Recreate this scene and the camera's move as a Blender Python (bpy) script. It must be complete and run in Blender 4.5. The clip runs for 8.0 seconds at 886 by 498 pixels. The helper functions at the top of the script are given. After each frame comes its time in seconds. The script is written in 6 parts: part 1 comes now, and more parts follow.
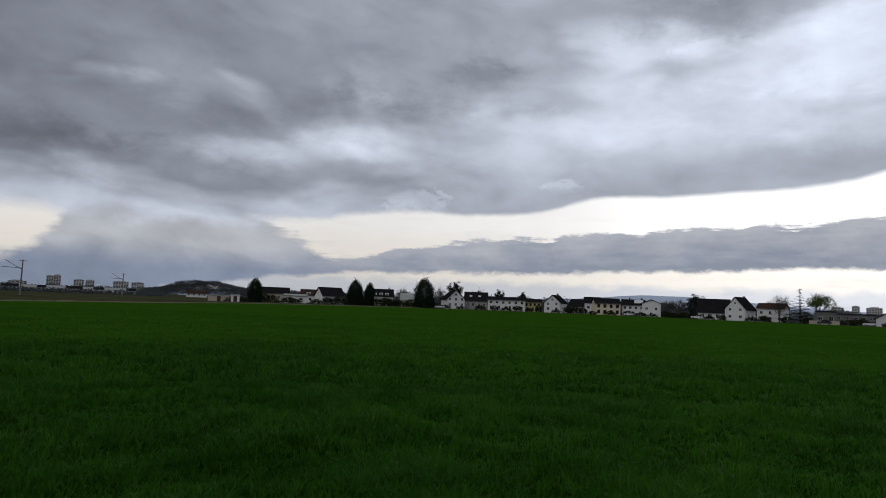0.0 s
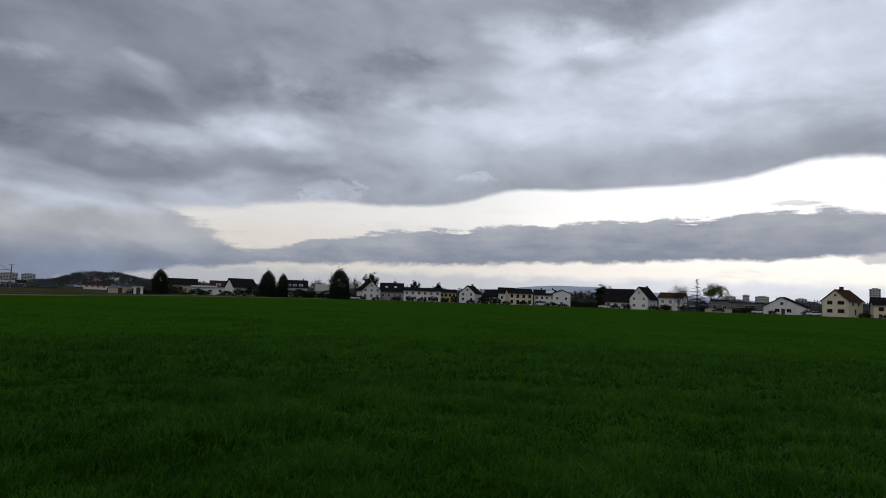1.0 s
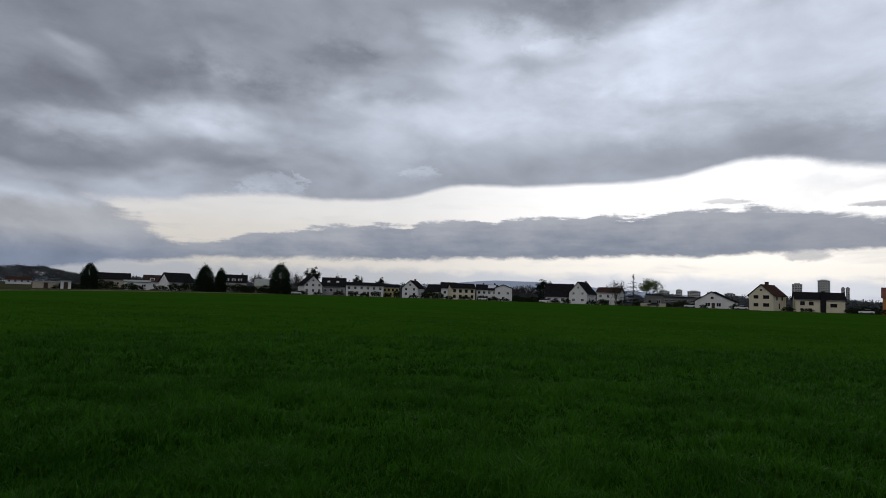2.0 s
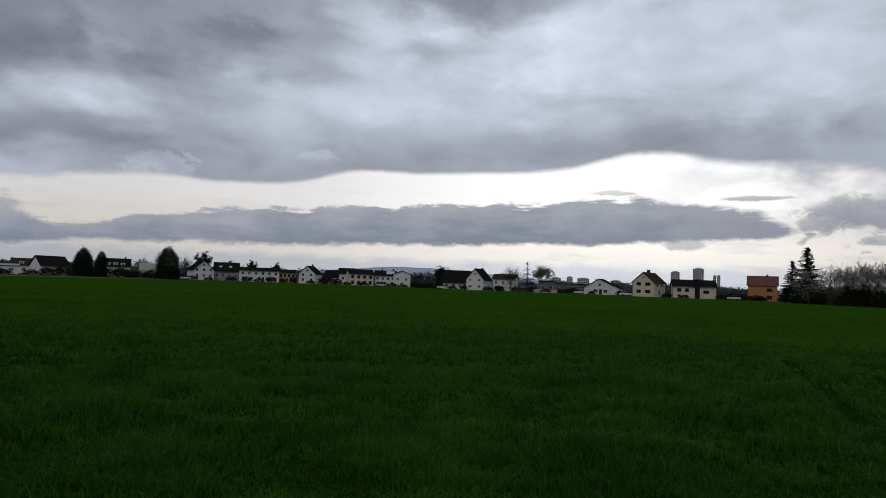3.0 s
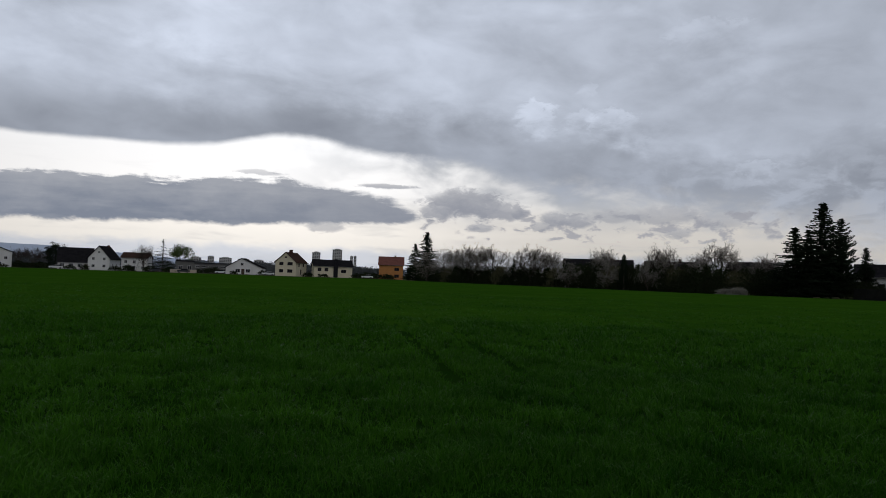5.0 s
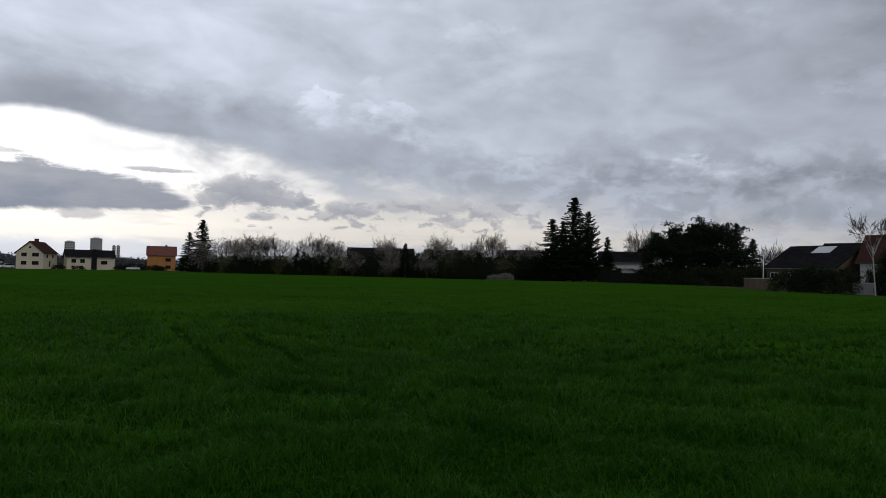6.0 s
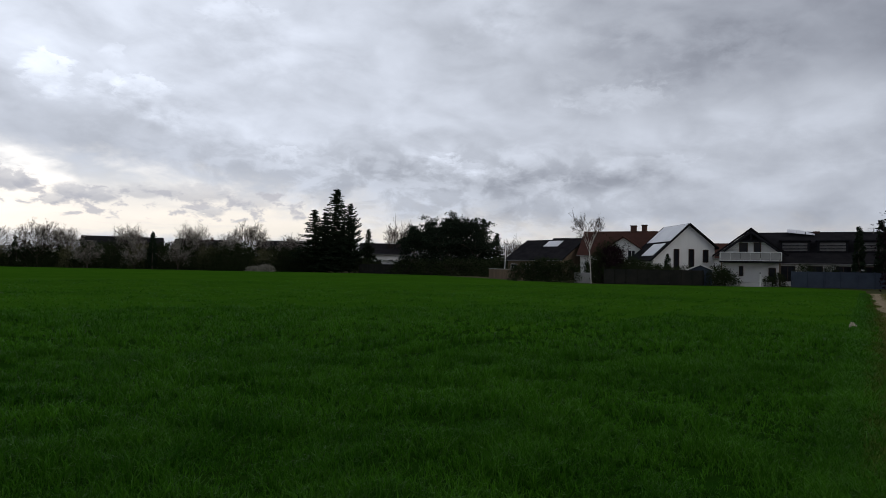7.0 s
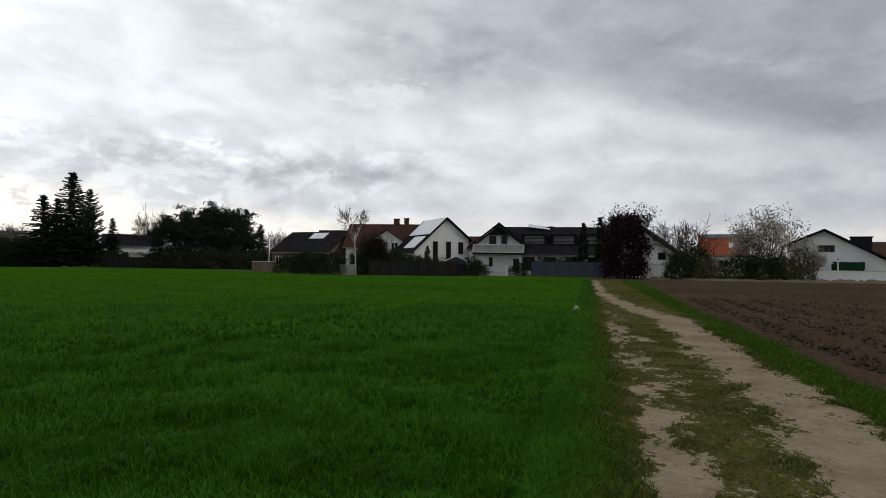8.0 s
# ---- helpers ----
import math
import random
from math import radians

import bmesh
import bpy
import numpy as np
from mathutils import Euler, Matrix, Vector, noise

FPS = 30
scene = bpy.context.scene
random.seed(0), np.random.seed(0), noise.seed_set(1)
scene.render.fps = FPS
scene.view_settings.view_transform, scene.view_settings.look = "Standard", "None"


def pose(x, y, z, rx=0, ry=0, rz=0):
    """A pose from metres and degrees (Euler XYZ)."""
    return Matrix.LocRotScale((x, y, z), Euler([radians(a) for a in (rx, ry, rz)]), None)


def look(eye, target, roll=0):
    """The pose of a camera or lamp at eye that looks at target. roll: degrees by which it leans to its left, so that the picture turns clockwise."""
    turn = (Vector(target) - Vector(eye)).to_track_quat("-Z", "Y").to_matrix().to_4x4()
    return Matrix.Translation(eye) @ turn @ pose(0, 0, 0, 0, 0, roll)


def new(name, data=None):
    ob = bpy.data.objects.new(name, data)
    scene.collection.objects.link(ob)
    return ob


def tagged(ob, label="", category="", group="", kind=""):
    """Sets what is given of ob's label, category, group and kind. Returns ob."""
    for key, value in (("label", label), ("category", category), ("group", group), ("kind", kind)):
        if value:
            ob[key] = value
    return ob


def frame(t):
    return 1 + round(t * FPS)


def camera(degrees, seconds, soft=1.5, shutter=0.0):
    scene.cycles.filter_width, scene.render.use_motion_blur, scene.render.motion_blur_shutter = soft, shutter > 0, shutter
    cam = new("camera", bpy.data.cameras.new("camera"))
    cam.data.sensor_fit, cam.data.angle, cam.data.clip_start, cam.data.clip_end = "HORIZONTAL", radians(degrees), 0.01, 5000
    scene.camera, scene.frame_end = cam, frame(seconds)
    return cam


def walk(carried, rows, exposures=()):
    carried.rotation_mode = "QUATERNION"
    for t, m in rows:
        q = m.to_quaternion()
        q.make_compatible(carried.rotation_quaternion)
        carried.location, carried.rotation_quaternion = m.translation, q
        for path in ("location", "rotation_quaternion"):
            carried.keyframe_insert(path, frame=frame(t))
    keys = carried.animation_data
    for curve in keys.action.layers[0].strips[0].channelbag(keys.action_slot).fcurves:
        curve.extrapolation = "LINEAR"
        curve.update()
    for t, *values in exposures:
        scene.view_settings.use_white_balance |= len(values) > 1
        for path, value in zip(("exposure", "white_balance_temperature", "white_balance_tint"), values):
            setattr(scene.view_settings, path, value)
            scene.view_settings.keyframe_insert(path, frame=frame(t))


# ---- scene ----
# ---------------------------------------------------------------- camera
EYE, ARM = 1.6, 0.27
ROWS = [  # seconds, heading clockwise from +y, tilt up, lean
    (0.0, -0.10, 4.88, 2.27), (0.5, 3.76, 4.63, 2.30), (1.0, 7.32, 4.35, 1.94),
    (2.3, 13.85, 3.79, 1.98), (2.5, 15.14, 3.41, 2.05), (3.0, 21.26, 3.15, 2.09),
    (3.5, 27.29, 3.25, 2.22), (4.0, 33.43, 3.17, 2.18), (4.5, 41.15, 2.59, 1.98),
    (5.0, 51.94, 2.45, 1.89), (5.2, 56.26, 2.20, 1.65), (6.3, 76.56, 2.21, 1.20),
    (6.5, 80.87, 2.36, 1.38), (7.0, 91.49, 1.56, 1.00), (7.5, 101.19, 2.00, 1.13),
    (8.0, 111.85, 1.15, 0.60),
]


def heading(az, el=0.0):
    a, e = radians(az), radians(el)
    return Vector((math.sin(a) * math.cos(e), math.cos(a) * math.cos(e), math.sin(e)))


def at(az, d, z=0.0):
    return Vector((d * math.sin(radians(az)), d * math.cos(radians(az)), z))


def stand(az):
    return at(az, ARM, EYE)


cam = camera(68.48, 8.0, soft=0.8)
walk(cam, [(t, look(stand(az), stand(az) + heading(az, el), roll)) for t, az, el, roll in ROWS],
     exposures=[(0.0, -0.43, 6550, 10), (1.0, -0.51, 6550, 10), (2.5, -0.60, 6500, 10), (3.5, -0.69, 6500, 10), (4.5, -0.74, 6500, 10), (5.2, -0.66, 6500, 10),
                (6.5, -0.3, 6600, 10), (7.0, -0.06, 6700, 10), (7.5, 0.18, 6950, 9), (8.0, 0.40, 7150, 8)])

# ---------------------------------------------------------------- sky and sun
SUN_AZ, SUN_EL = 215.0, 38.0
world = bpy.data.worlds.new("overcast_sky")
scene.world = world
world.use_nodes = True
wt = world.node_tree
wt.nodes.clear()


def wire(tree, socket, value):
    if isinstance(value, bpy.types.NodeSocket):
        tree.links.new(value, socket)
    elif value is not None:
        socket.default_value = value


def calc(tree, op, a, b=None, c=None, clamp=False):
    n = tree.nodes.new("ShaderNodeMath")
    n.operation, n.use_clamp = op, clamp
    for i, v in enumerate((a, b, c)):
        if v is not None:
            wire(tree, n.inputs[i], v)
    return n.outputs[0]


def blend(tree, fac, a, b, mode="MIX"):
    n = tree.nodes.new("ShaderNodeMix")
    n.data_type, n.blend_type = "RGBA", mode
    wire(tree, n.inputs[0], fac)
    for s, v in ((n.inputs[6], a), (n.inputs[7], b)):
        wire(tree, s, v if isinstance(v, bpy.types.NodeSocket) else (*v, 1.0))
    return n.outputs[2]


def combine(tree, x, y, z=0.0):
    n = tree.nodes.new("ShaderNodeCombineXYZ")
    for s, v in zip(n.inputs, (x, y, z)):
        wire(tree, s, v)
    return n.outputs[0]


def fuzz(tree, vector, scale, detail=4.0, rough=0.55, warp=0.0, colour=False):
    n = tree.nodes.new("ShaderNodeTexNoise")
    wire(tree, n.inputs["Vector"], vector)
    n.inputs["Scale"].default_value, n.inputs["Detail"].default_value = scale, detail
    n.inputs["Roughness"].default_value, n.inputs["Distortion"].default_value = rough, warp
    return n.outputs["Color" if colour else "Fac"]


def step(tree, x, lo, hi):
    n = tree.nodes.new("ShaderNodeMapRange")
    n.interpolation_type = "SMOOTHSTEP"
    wire(tree, n.inputs[0], x)
    wire(tree, n.inputs[1], lo)
    wire(tree, n.inputs[2], hi)
    return n.outputs[0]


def curve_of(tree, x, lo, hi, top, stops, ease="CARDINAL"):
    """A smooth function of x through the stops."""
    ramp = tree.nodes.new("ShaderNodeValToRGB")
    ramp.color_ramp.interpolation = ease
    e = ramp.color_ramp.elements
    for i, (p, v) in enumerate(stops):
        p = (p - lo) / (hi - lo)
        el = e[i] if i < 2 else e.new(p)
        el.position, el.color = p, (v / top, v / top, v / top, 1)
    wire(tree, ramp.inputs[0], calc(tree, "DIVIDE", calc(tree, "SUBTRACT", x, lo), hi - lo))
    return calc(tree, "MULTIPLY", ramp.outputs[0], top)


coord = wt.nodes.new("ShaderNodeTexCoord")
xyz = wt.nodes.new("ShaderNodeSeparateXYZ")
wt.links.new(coord.outputs["Generated"], xyz.inputs[0])
dx, dy, dz = xyz.outputs
AZ = calc(wt, "MULTIPLY", calc(wt, "ARCTAN2", dx, dy), 57.29578)
EL = calc(wt, "MULTIPLY", calc(wt, "ARCSINE", dz), 57.29578)


def along(stops, top, ease="CARDINAL"):
    return curve_of(wt, AZ, -180.0, 180.0, top, stops, ease)


# coordinates on the cloud ceiling and on the far cloud banks
lift = calc(wt, "ADD", calc(wt, "MAXIMUM", dz, 0.0), 0.22)
ceil_uv = combine(wt, calc(wt, "DIVIDE", dx, lift), calc(wt, "DIVIDE", dy, lift), 0.0)
bank_uv = combine(wt, calc(wt, "MULTIPLY", AZ, 0.55), calc(wt, "MULTIPLY", EL, 1.0), 3.0)
slant_uv = combine(wt, calc(wt, "ADD", calc(wt, "MULTIPLY", AZ, 0.065), calc(wt, "MULTIPLY", EL, 0.05)), calc(wt, "SUBTRACT", calc(wt, "MULTIPLY", EL, 0.14), calc(wt, "MULTIPLY", AZ, 0.008)), 5.0)
n_big = fuzz(wt, slant_uv, 1.0, 3.0, 0.45, 0.5)
n_mid = fuzz(wt, slant_uv, 2.1, 4.0, 0.45, 0.5)
n_ceil = fuzz(wt, ceil_uv, 0.9, 3.0, 0.45, 0.2)
n_edge = fuzz(wt, bank_uv, 0.9, 6.0, 0.62, 0.2)
n_puff = fuzz(wt, bank_uv, 0.33, 5.0, 0.52, 0.35)
wisp_uv = combine(wt, calc(wt, "MULTIPLY", AZ, 0.16), calc(wt, "ADD", calc(wt, "MULTIPLY", EL, 1.1), calc(wt, "MULTIPLY", AZ, -0.02)), 7.0)
n_wisp = fuzz(wt, wisp_uv, 1.0, 6.0, 0.58, 0.4)
n_fine = fuzz(wt, bank_uv, 1.9, 5.0, 0.6, 0.5)
w0 = calc(wt, "SUBTRACT", n_wisp, 0.5)
f0 = calc(wt, "SUBTRACT", n_fine, 0.5)
e0 = calc(wt, "SUBTRACT", n_edge, 0.5)
p0 = calc(wt, "SUBTRACT", n_puff, 0.5)
b0 = calc(wt, "SUBTRACT", n_big, 0.5)
m0 = calc(wt, "SUBTRACT", n_mid, 0.5)
c0 = calc(wt, "SUBTRACT", n_ceil, 0.5)

# open sky and veil below and between the clouds
nishita = wt.nodes.new("ShaderNodeTexSky")
nishita.sky_type, nishita.sun_disc = "NISHITA", False
nishita.sun_elevation, nishita.sun_rotation = radians(SUN_EL), radians(SUN_AZ)
veil = wt.nodes.new("ShaderNodeValToRGB")
r = veil.color_ramp
r.interpolation = "EASE"
r.elements[0].position, r.elements[0].color = 0.0, (0.60, 0.64, 0.73, 1)
r.elements[1].position, r.elements[1].color = 1.0, (1.10, 1.10, 1.11, 1)
for p, c in ((0.13, (0.66, 0.685, 0.75)), (0.215, (0.96, 0.91, 0.85)), (0.34, (1.04, 0.98, 0.91)), (0.62, (1.12, 1.10, 1.09))):
    r.elements.new(p).color = (*c, 1)
wire(wt, veil.inputs[0], calc(wt, "DIVIDE", calc(wt, "ADD", EL, calc(wt, "MULTIPLY", e0, 1.6)), 12.0))
glow = along([(-180, 0.8), (-34, 0.95), (-5, 0.95), (12, 1.16), (30, 1.5), (46, 1.45), (60, 1.08), (80, 0.95), (110, 0.85), (180, 0.8)], 2.0)
open_sky = blend(wt, 0.006, blend(wt, 1.0, veil.outputs[0], combine(wt, glow, glow, glow), "MULTIPLY"), nishita.outputs[0])

thin = calc(wt, "MULTIPLY", along([(-180, 0.5), (-36, 0.1), (0, 0.1), (38, 0.1), (52, 0.8), (90, 0.9), (180, 0.9)], 1.0),
            calc(wt, "MULTIPLY", step(wt, calc(wt, "ADD", calc(wt, "MULTIPLY", n_puff, 0.5), calc(wt, "MULTIPLY", n_mid, 0.5)), 0.40, 0.60), step(wt, EL, 3.0, 7.5)))
open_sky = blend(wt, thin, open_sky, (0.60, 0.64, 0.71))
# thin streaks of haze drawn out across the open strips
haze = calc(wt, "MULTIPLY", step(wt, n_wisp, 0.50, 0.70), step(wt, EL, 11.0, 1.5))
open_sky = blend(wt, calc(wt, "MULTIPLY", haze, 0.32), open_sky, (0.70, 0.715, 0.75))

# the cloud deck: lower rim, light and dark parts
rim = along([(-180, 5), (-50, 5.5), (-36, 6.4), (-32.5, 6.2), (-30, 6.0), (-18, 6.2), (-14, 6.6), (-5, 8.0), (2, 7.9), (9, 8.4),
             (13, 9.6), (20, 9.7), (32, 10.3), (38, 11.6), (43, 11.0), (49, 9.9), (54, 9.8), (60, 7.8), (72, 6.2), (85, 4.2),
             (100, 2.6), (120, 2.0), (146, 1.6), (180, 5)], 20.0)
above = calc(wt, "SUBTRACT", EL, rim)
above = calc(wt, "ADD", above, calc(wt, "MULTIPLY", calc(wt, "ADD", p0, calc(wt, "MULTIPLY", e0, 0.5)), along([(-180, 3.0), (-20, 2.4), (-4, 1.2), (8, 0.5), (40, 0.7), (52, 2.2), (70, 4.0), (180, 4.0)], 8.0)))
soft = along([(-180, 1.5), (-30, 1.2), (-8, 0.5), (10, 0.3), (42, 0.5), (58, 1.2), (80, 2.5), (180, 2.5)], 8.0)
deck = step(wt, above, calc(wt, "MULTIPLY", soft, -0.8), soft)
dusk = along([(-180, 14), (-60, 7), (-34, 7.8), (-23, 9.8), (-12, 11.8), (-2, 12.6), (6, 15.5), (14, 19), (24, 22.5), (34, 26), (48, 30), (90, 27),
              (102, 19.5), (110, 16.0), (118, 13.5), (130, 13), (140, 11), (180, 14)], 40.0)
shade = calc(wt, "ADD", calc(wt, "SUBTRACT", EL, dusk), calc(wt, "MULTIPLY", b0, 24.0))
shade = calc(wt, "ADD", shade, calc(wt, "MULTIPLY", m0, 14.0))
shade = step(wt, shade, -3.5, 5.0)
bright = along([(-180, 0.5), (-36, 0.74), (-10, 0.90), (12, 1.0), (30, 1.05), (60, 0.85), (80, 0.72), (100, 0.62), (120, 0.58), (146, 0.46), (180, 0.5)], 1.2)
dull = along([(-180, 0.3), (-36, 0.30), (-15, 0.39), (0, 0.50), (20, 0.58), (50, 0.66), (80, 0.58), (100, 0.47), (118, 0.41), (146, 0.29), (180, 0.3)], 1.2)
tone = calc(wt, "ADD", calc(wt, "MULTIPLY", bright, calc(wt, "SUBTRACT", 1.0, shade)), calc(wt, "MULTIPLY", dull, shade))
belly = along([(-180, 0.1), (-20, 0.05), (-8, 0.32), (10, 0.44), (40, 0.42), (60, 0.24), (80, 0.08), (100, 0.10), (180, 0.1)], 1.0)
q = calc(wt, "DIVIDE", calc(wt, "SUBTRACT", above, 0.4), 3.6)
belly = calc(wt, "MULTIPLY", belly, calc(wt, "EXPONENT", calc(wt, "MULTIPLY", calc(wt, "MULTIPLY", q, q), -1.0)))
tone = calc(wt, "MULTIPLY", tone, calc(wt, "SUBTRACT", 1.0, belly))
mottle = calc(wt, "ADD", calc(wt, "ADD", calc(wt, "MULTIPLY", m0, 0.65), calc(wt, "MULTIPLY", c0, 0.15)), calc(wt, "ADD", calc(wt, "MULTIPLY", p0, 0.46), calc(wt, "MULTIPLY", e0, 0.09)))
tone = calc(wt, "MULTIPLY", tone, calc(wt, "ADD", 1.0, mottle))
# small heaped clouds low in the second half of the view
n_cum = fuzz(wt, combine(wt, calc(wt, "MULTIPLY", AZ, 0.30), calc(wt, "MULTIPLY", EL, 0.50), 2.0), 1.0, 6.0, 0.58, 0.35)
heaps = calc(wt, "MULTIPLY", along([(-180, 0), (58, 0), (78, 0.22), (100, 0.24), (112, 0.06), (150, 0.04), (180, 0)], 1.0), step(wt, EL, 12.0, 8.5))
tone = calc(wt, "MULTIPLY", tone, calc(wt, "ADD", 1.0, calc(wt, "MULTIPLY", heaps, calc(wt, "SUBTRACT", step(wt, n_cum, 0.42, 0.60), 0.5))))
def puff_group(name, kind):
    """One cloud as a node group: heading, height, their ragged offsets, what lies below; then centre, half-sizes and strength."""
    g = bpy.data.node_groups.new(name, "ShaderNodeTree")
    colour = kind == "heap"
    for nm in ("az", "el", "off_x", "off_y"):
        g.interface.new_socket(nm, in_out="INPUT", socket_type="NodeSocketFloat")
    below_type = "NodeSocketColor" if colour else "NodeSocketFloat"
    g.interface.new_socket("below", in_out="INPUT", socket_type=below_type)
    for nm in ("centre_az", "centre_el", "half_w", "half_h", "strength"):
        g.interface.new_socket(nm, in_out="INPUT", socket_type="NodeSocketFloat")
    g.interface.new_socket("result", in_out="OUTPUT", socket_type=below_type)
    az, el, ox, oy, below, ca, ce, w, h, k = g.nodes.new("NodeGroupInput").outputs[:10]
    a = calc(g, "ADD", calc(g, "DIVIDE", calc(g, "SUBTRACT", az, ca), w), ox)
    b = calc(g, "ADD", calc(g, "DIVIDE", calc(g, "SUBTRACT", el, ce), h), oy)
    rr = calc(g, "ADD", calc(g, "MULTIPLY", a, a), calc(g, "MULTIPLY", b, b))
    if kind == "heap":
        heap = blend(g, step(g, b, -0.6, 0.9), (0.45, 0.475, 0.555), (0.64, 0.655, 0.71))
        done = blend(g, calc(g, "MULTIPLY", step(g, rr, 1.35, 0.35), k), below, heap)
    else:  # a crisp top fades into the cloud below it; a soft one fades all round
        m = calc(g, "MULTIPLY", step(g, rr, 1.35, 0.45), step(g, b, -1.1, 0.4)) if kind == "crisp" else calc(g, "EXPONENT", calc(g, "MULTIPLY", rr, -1.0))
        done = calc(g, "MULTIPLY", below, calc(g, "ADD", 1.0, calc(g, "MULTIPLY", m, k)))
    g.links.new(done, g.nodes.new("NodeGroupOutput").inputs[0])
    return g


def puff(group, links, numbers):
    n = wt.nodes.new("ShaderNodeGroup")
    n.node_tree = group
    for s_, v in zip(n.inputs, (*links, *numbers)):
        wire(wt, s_, v)
    return n.outputs[0]


CRISP, SOFT, HEAP = puff_group("crisp_cloud_top", "crisp"), puff_group("soft_cloud", "soft"), puff_group("loose_heap", "heap")
crisp_off = (calc(wt, "ADD", calc(wt, "MULTIPLY", p0, 0.8), calc(wt, "MULTIPLY", f0, 1.6)), calc(wt, "ADD", calc(wt, "MULTIPLY", f0, 2.2), calc(wt, "MULTIPLY", e0, 1.2)))
soft_off = (calc(wt, "ADD", calc(wt, "MULTIPLY", p0, 2.2), calc(wt, "MULTIPLY", e0, 1.6)), calc(wt, "ADD", calc(wt, "MULTIPLY", e0, 2.2), calc(wt, "MULTIPLY", m0, 1.2)))
heap_off = (calc(wt, "MULTIPLY", f0, 1.3), calc(wt, "ADD", calc(wt, "MULTIPLY", f0, 1.4), calc(wt, "MULTIPLY", e0, 0.9)))
# dark bellies, light gaps and heaped tops: heading, height, half-width, half-height, strength, crispness
for az, el, w, h, k, crisp in ((-2.6, 8.7, 3.0, 1.2, 0.32, 1), (10.4, 10.6, 1.8, 0.6, 0.21, 1), (59.7, 13.9, 1.7, 1.5, 0.22, 1), (63.6, 13.7, 1.5, 0.9, 0.15, 1), (66.2, 13.6, 2.0, 1.0, 0.18, 1),
                               (64.2, 16.1, 0.9, 0.6, 0.11, 1), (60.4, 12.4, 1.2, 0.8, 0.12, 1), (68.2, 11.8, 1.6, 0.7, 0.08, 1), (64.0, 11.2, 5.0, 1.6, -0.22, 0), (70.5, 9.6, 5.0, 1.4, -0.08, 0),
                               (77.6, 9.3, 1.6, 0.8, 0.18, 1), (80.5, 8.7, 2.2, 0.7, 0.09, 1), (91.4, 8.8, 1.5, 1.0, 0.24, 1), (93.8, 8.6, 1.5, 0.7, 0.17, 1), (89.6, 8.4, 1.2, 0.7, 0.12, 1),
                               (96.6, 8.2, 1.6, 0.7, 0.15, 1), (101.2, 7.3, 1.7, 0.7, 0.17, 1), (97.5, 7.4, 9.0, 0.9, -0.24, 0), (84.6, 8.6, 3.4, 0.9, -0.16, 0), (109.0, 8.8, 4.0, 0.8, 0.12, 1), (106.0, 7.4, 4.0, 0.7, -0.16, 0),
                               (2.1, 20.0, 3.2, 1.7, -0.34, 0), (19.7, 20.3, 6.0, 2.0, 0.10, 0), (-27.0, 10.2, 6.0, 1.0, 0.12, 0), (-30.8, 11.4, 6.5, 1.4, -0.34, 0), (-33.0, 8.2, 5.0, 0.9, -0.22, 0),
                               (-22.5, 17.6, 4.5, 1.8, 0.26, 0), (-16.8, 12.0, 5.5, 1.4, 0.30, 0), (-8.2, 13.0, 4.0, 1.1, 0.24, 0), (-9.0, 16.8, 8.0, 1.8, -0.30, 0), (-19.0, 14.8, 6.0, 1.2, -0.22, 0),
                               (20.5, 24.2, 9.0, 1.8, -0.32, 0), (32.5, 24.4, 6.0, 1.4, -0.22, 0), (22.5, 21.2, 4.0, 1.0, 0.11, 1), (8.5, 18.2, 4.5, 1.6, 0.16, 0), (44.0, 13.0, 9.0, 1.5, -0.16, 0), (28.0, 12.4, 9.0, 1.4, -0.12, 0),
                               (32.0, 19.5, 8.0, 2.5, 0.10, 0), (112.8, 16.6, 5.5, 1.8, -0.30, 0), (105.0, 18.6, 4.0, 1.4, -0.20, 0), (94.0, 19.8, 4.0, 2.0, -0.18, 0), (100.0, 15.0, 4.0, 1.4, -0.14, 0),
                               (106.5, 14.2, 4.5, 1.2, 0.14, 1), (136.0, 14.6, 7.0, 1.6, -0.24, 0), (127.5, 18.0, 6.0, 1.4, -0.16, 0), (143.5, 11.0, 6.0, 1.2, -0.20, 0), (122.4, 11.4, 6.0, 1.3, 0.12, 0),
                               (130.0, 8.6, 7.0, 0.8, 0.12, 0), (134.5, 7.0, 8.0, 0.9, -0.14, 0), (78.5, 18.6, 7.0, 2.4, 0.12, 0), (73.5, 20.2, 3.0, 0.9, 0.11, 1), (90.0, 12.2, 6.0, 1.0, 0.10, 0)):
    tone = puff(CRISP if crisp else SOFT, (AZ, EL, *(crisp_off if crisp else soft_off), tone), (az, el, w, h, k))
cool = blend(wt, step(wt, tone, 0.15, 0.6), (0.865, 0.955, 1.19), (0.89, 0.975, 1.145))
grey = wt.nodes.new("ShaderNodeCombineColor")
for s in grey.inputs:
    wire(wt, s, tone)
deck_col = blend(wt, 1.0, grey.outputs[0], cool, "MULTIPLY")

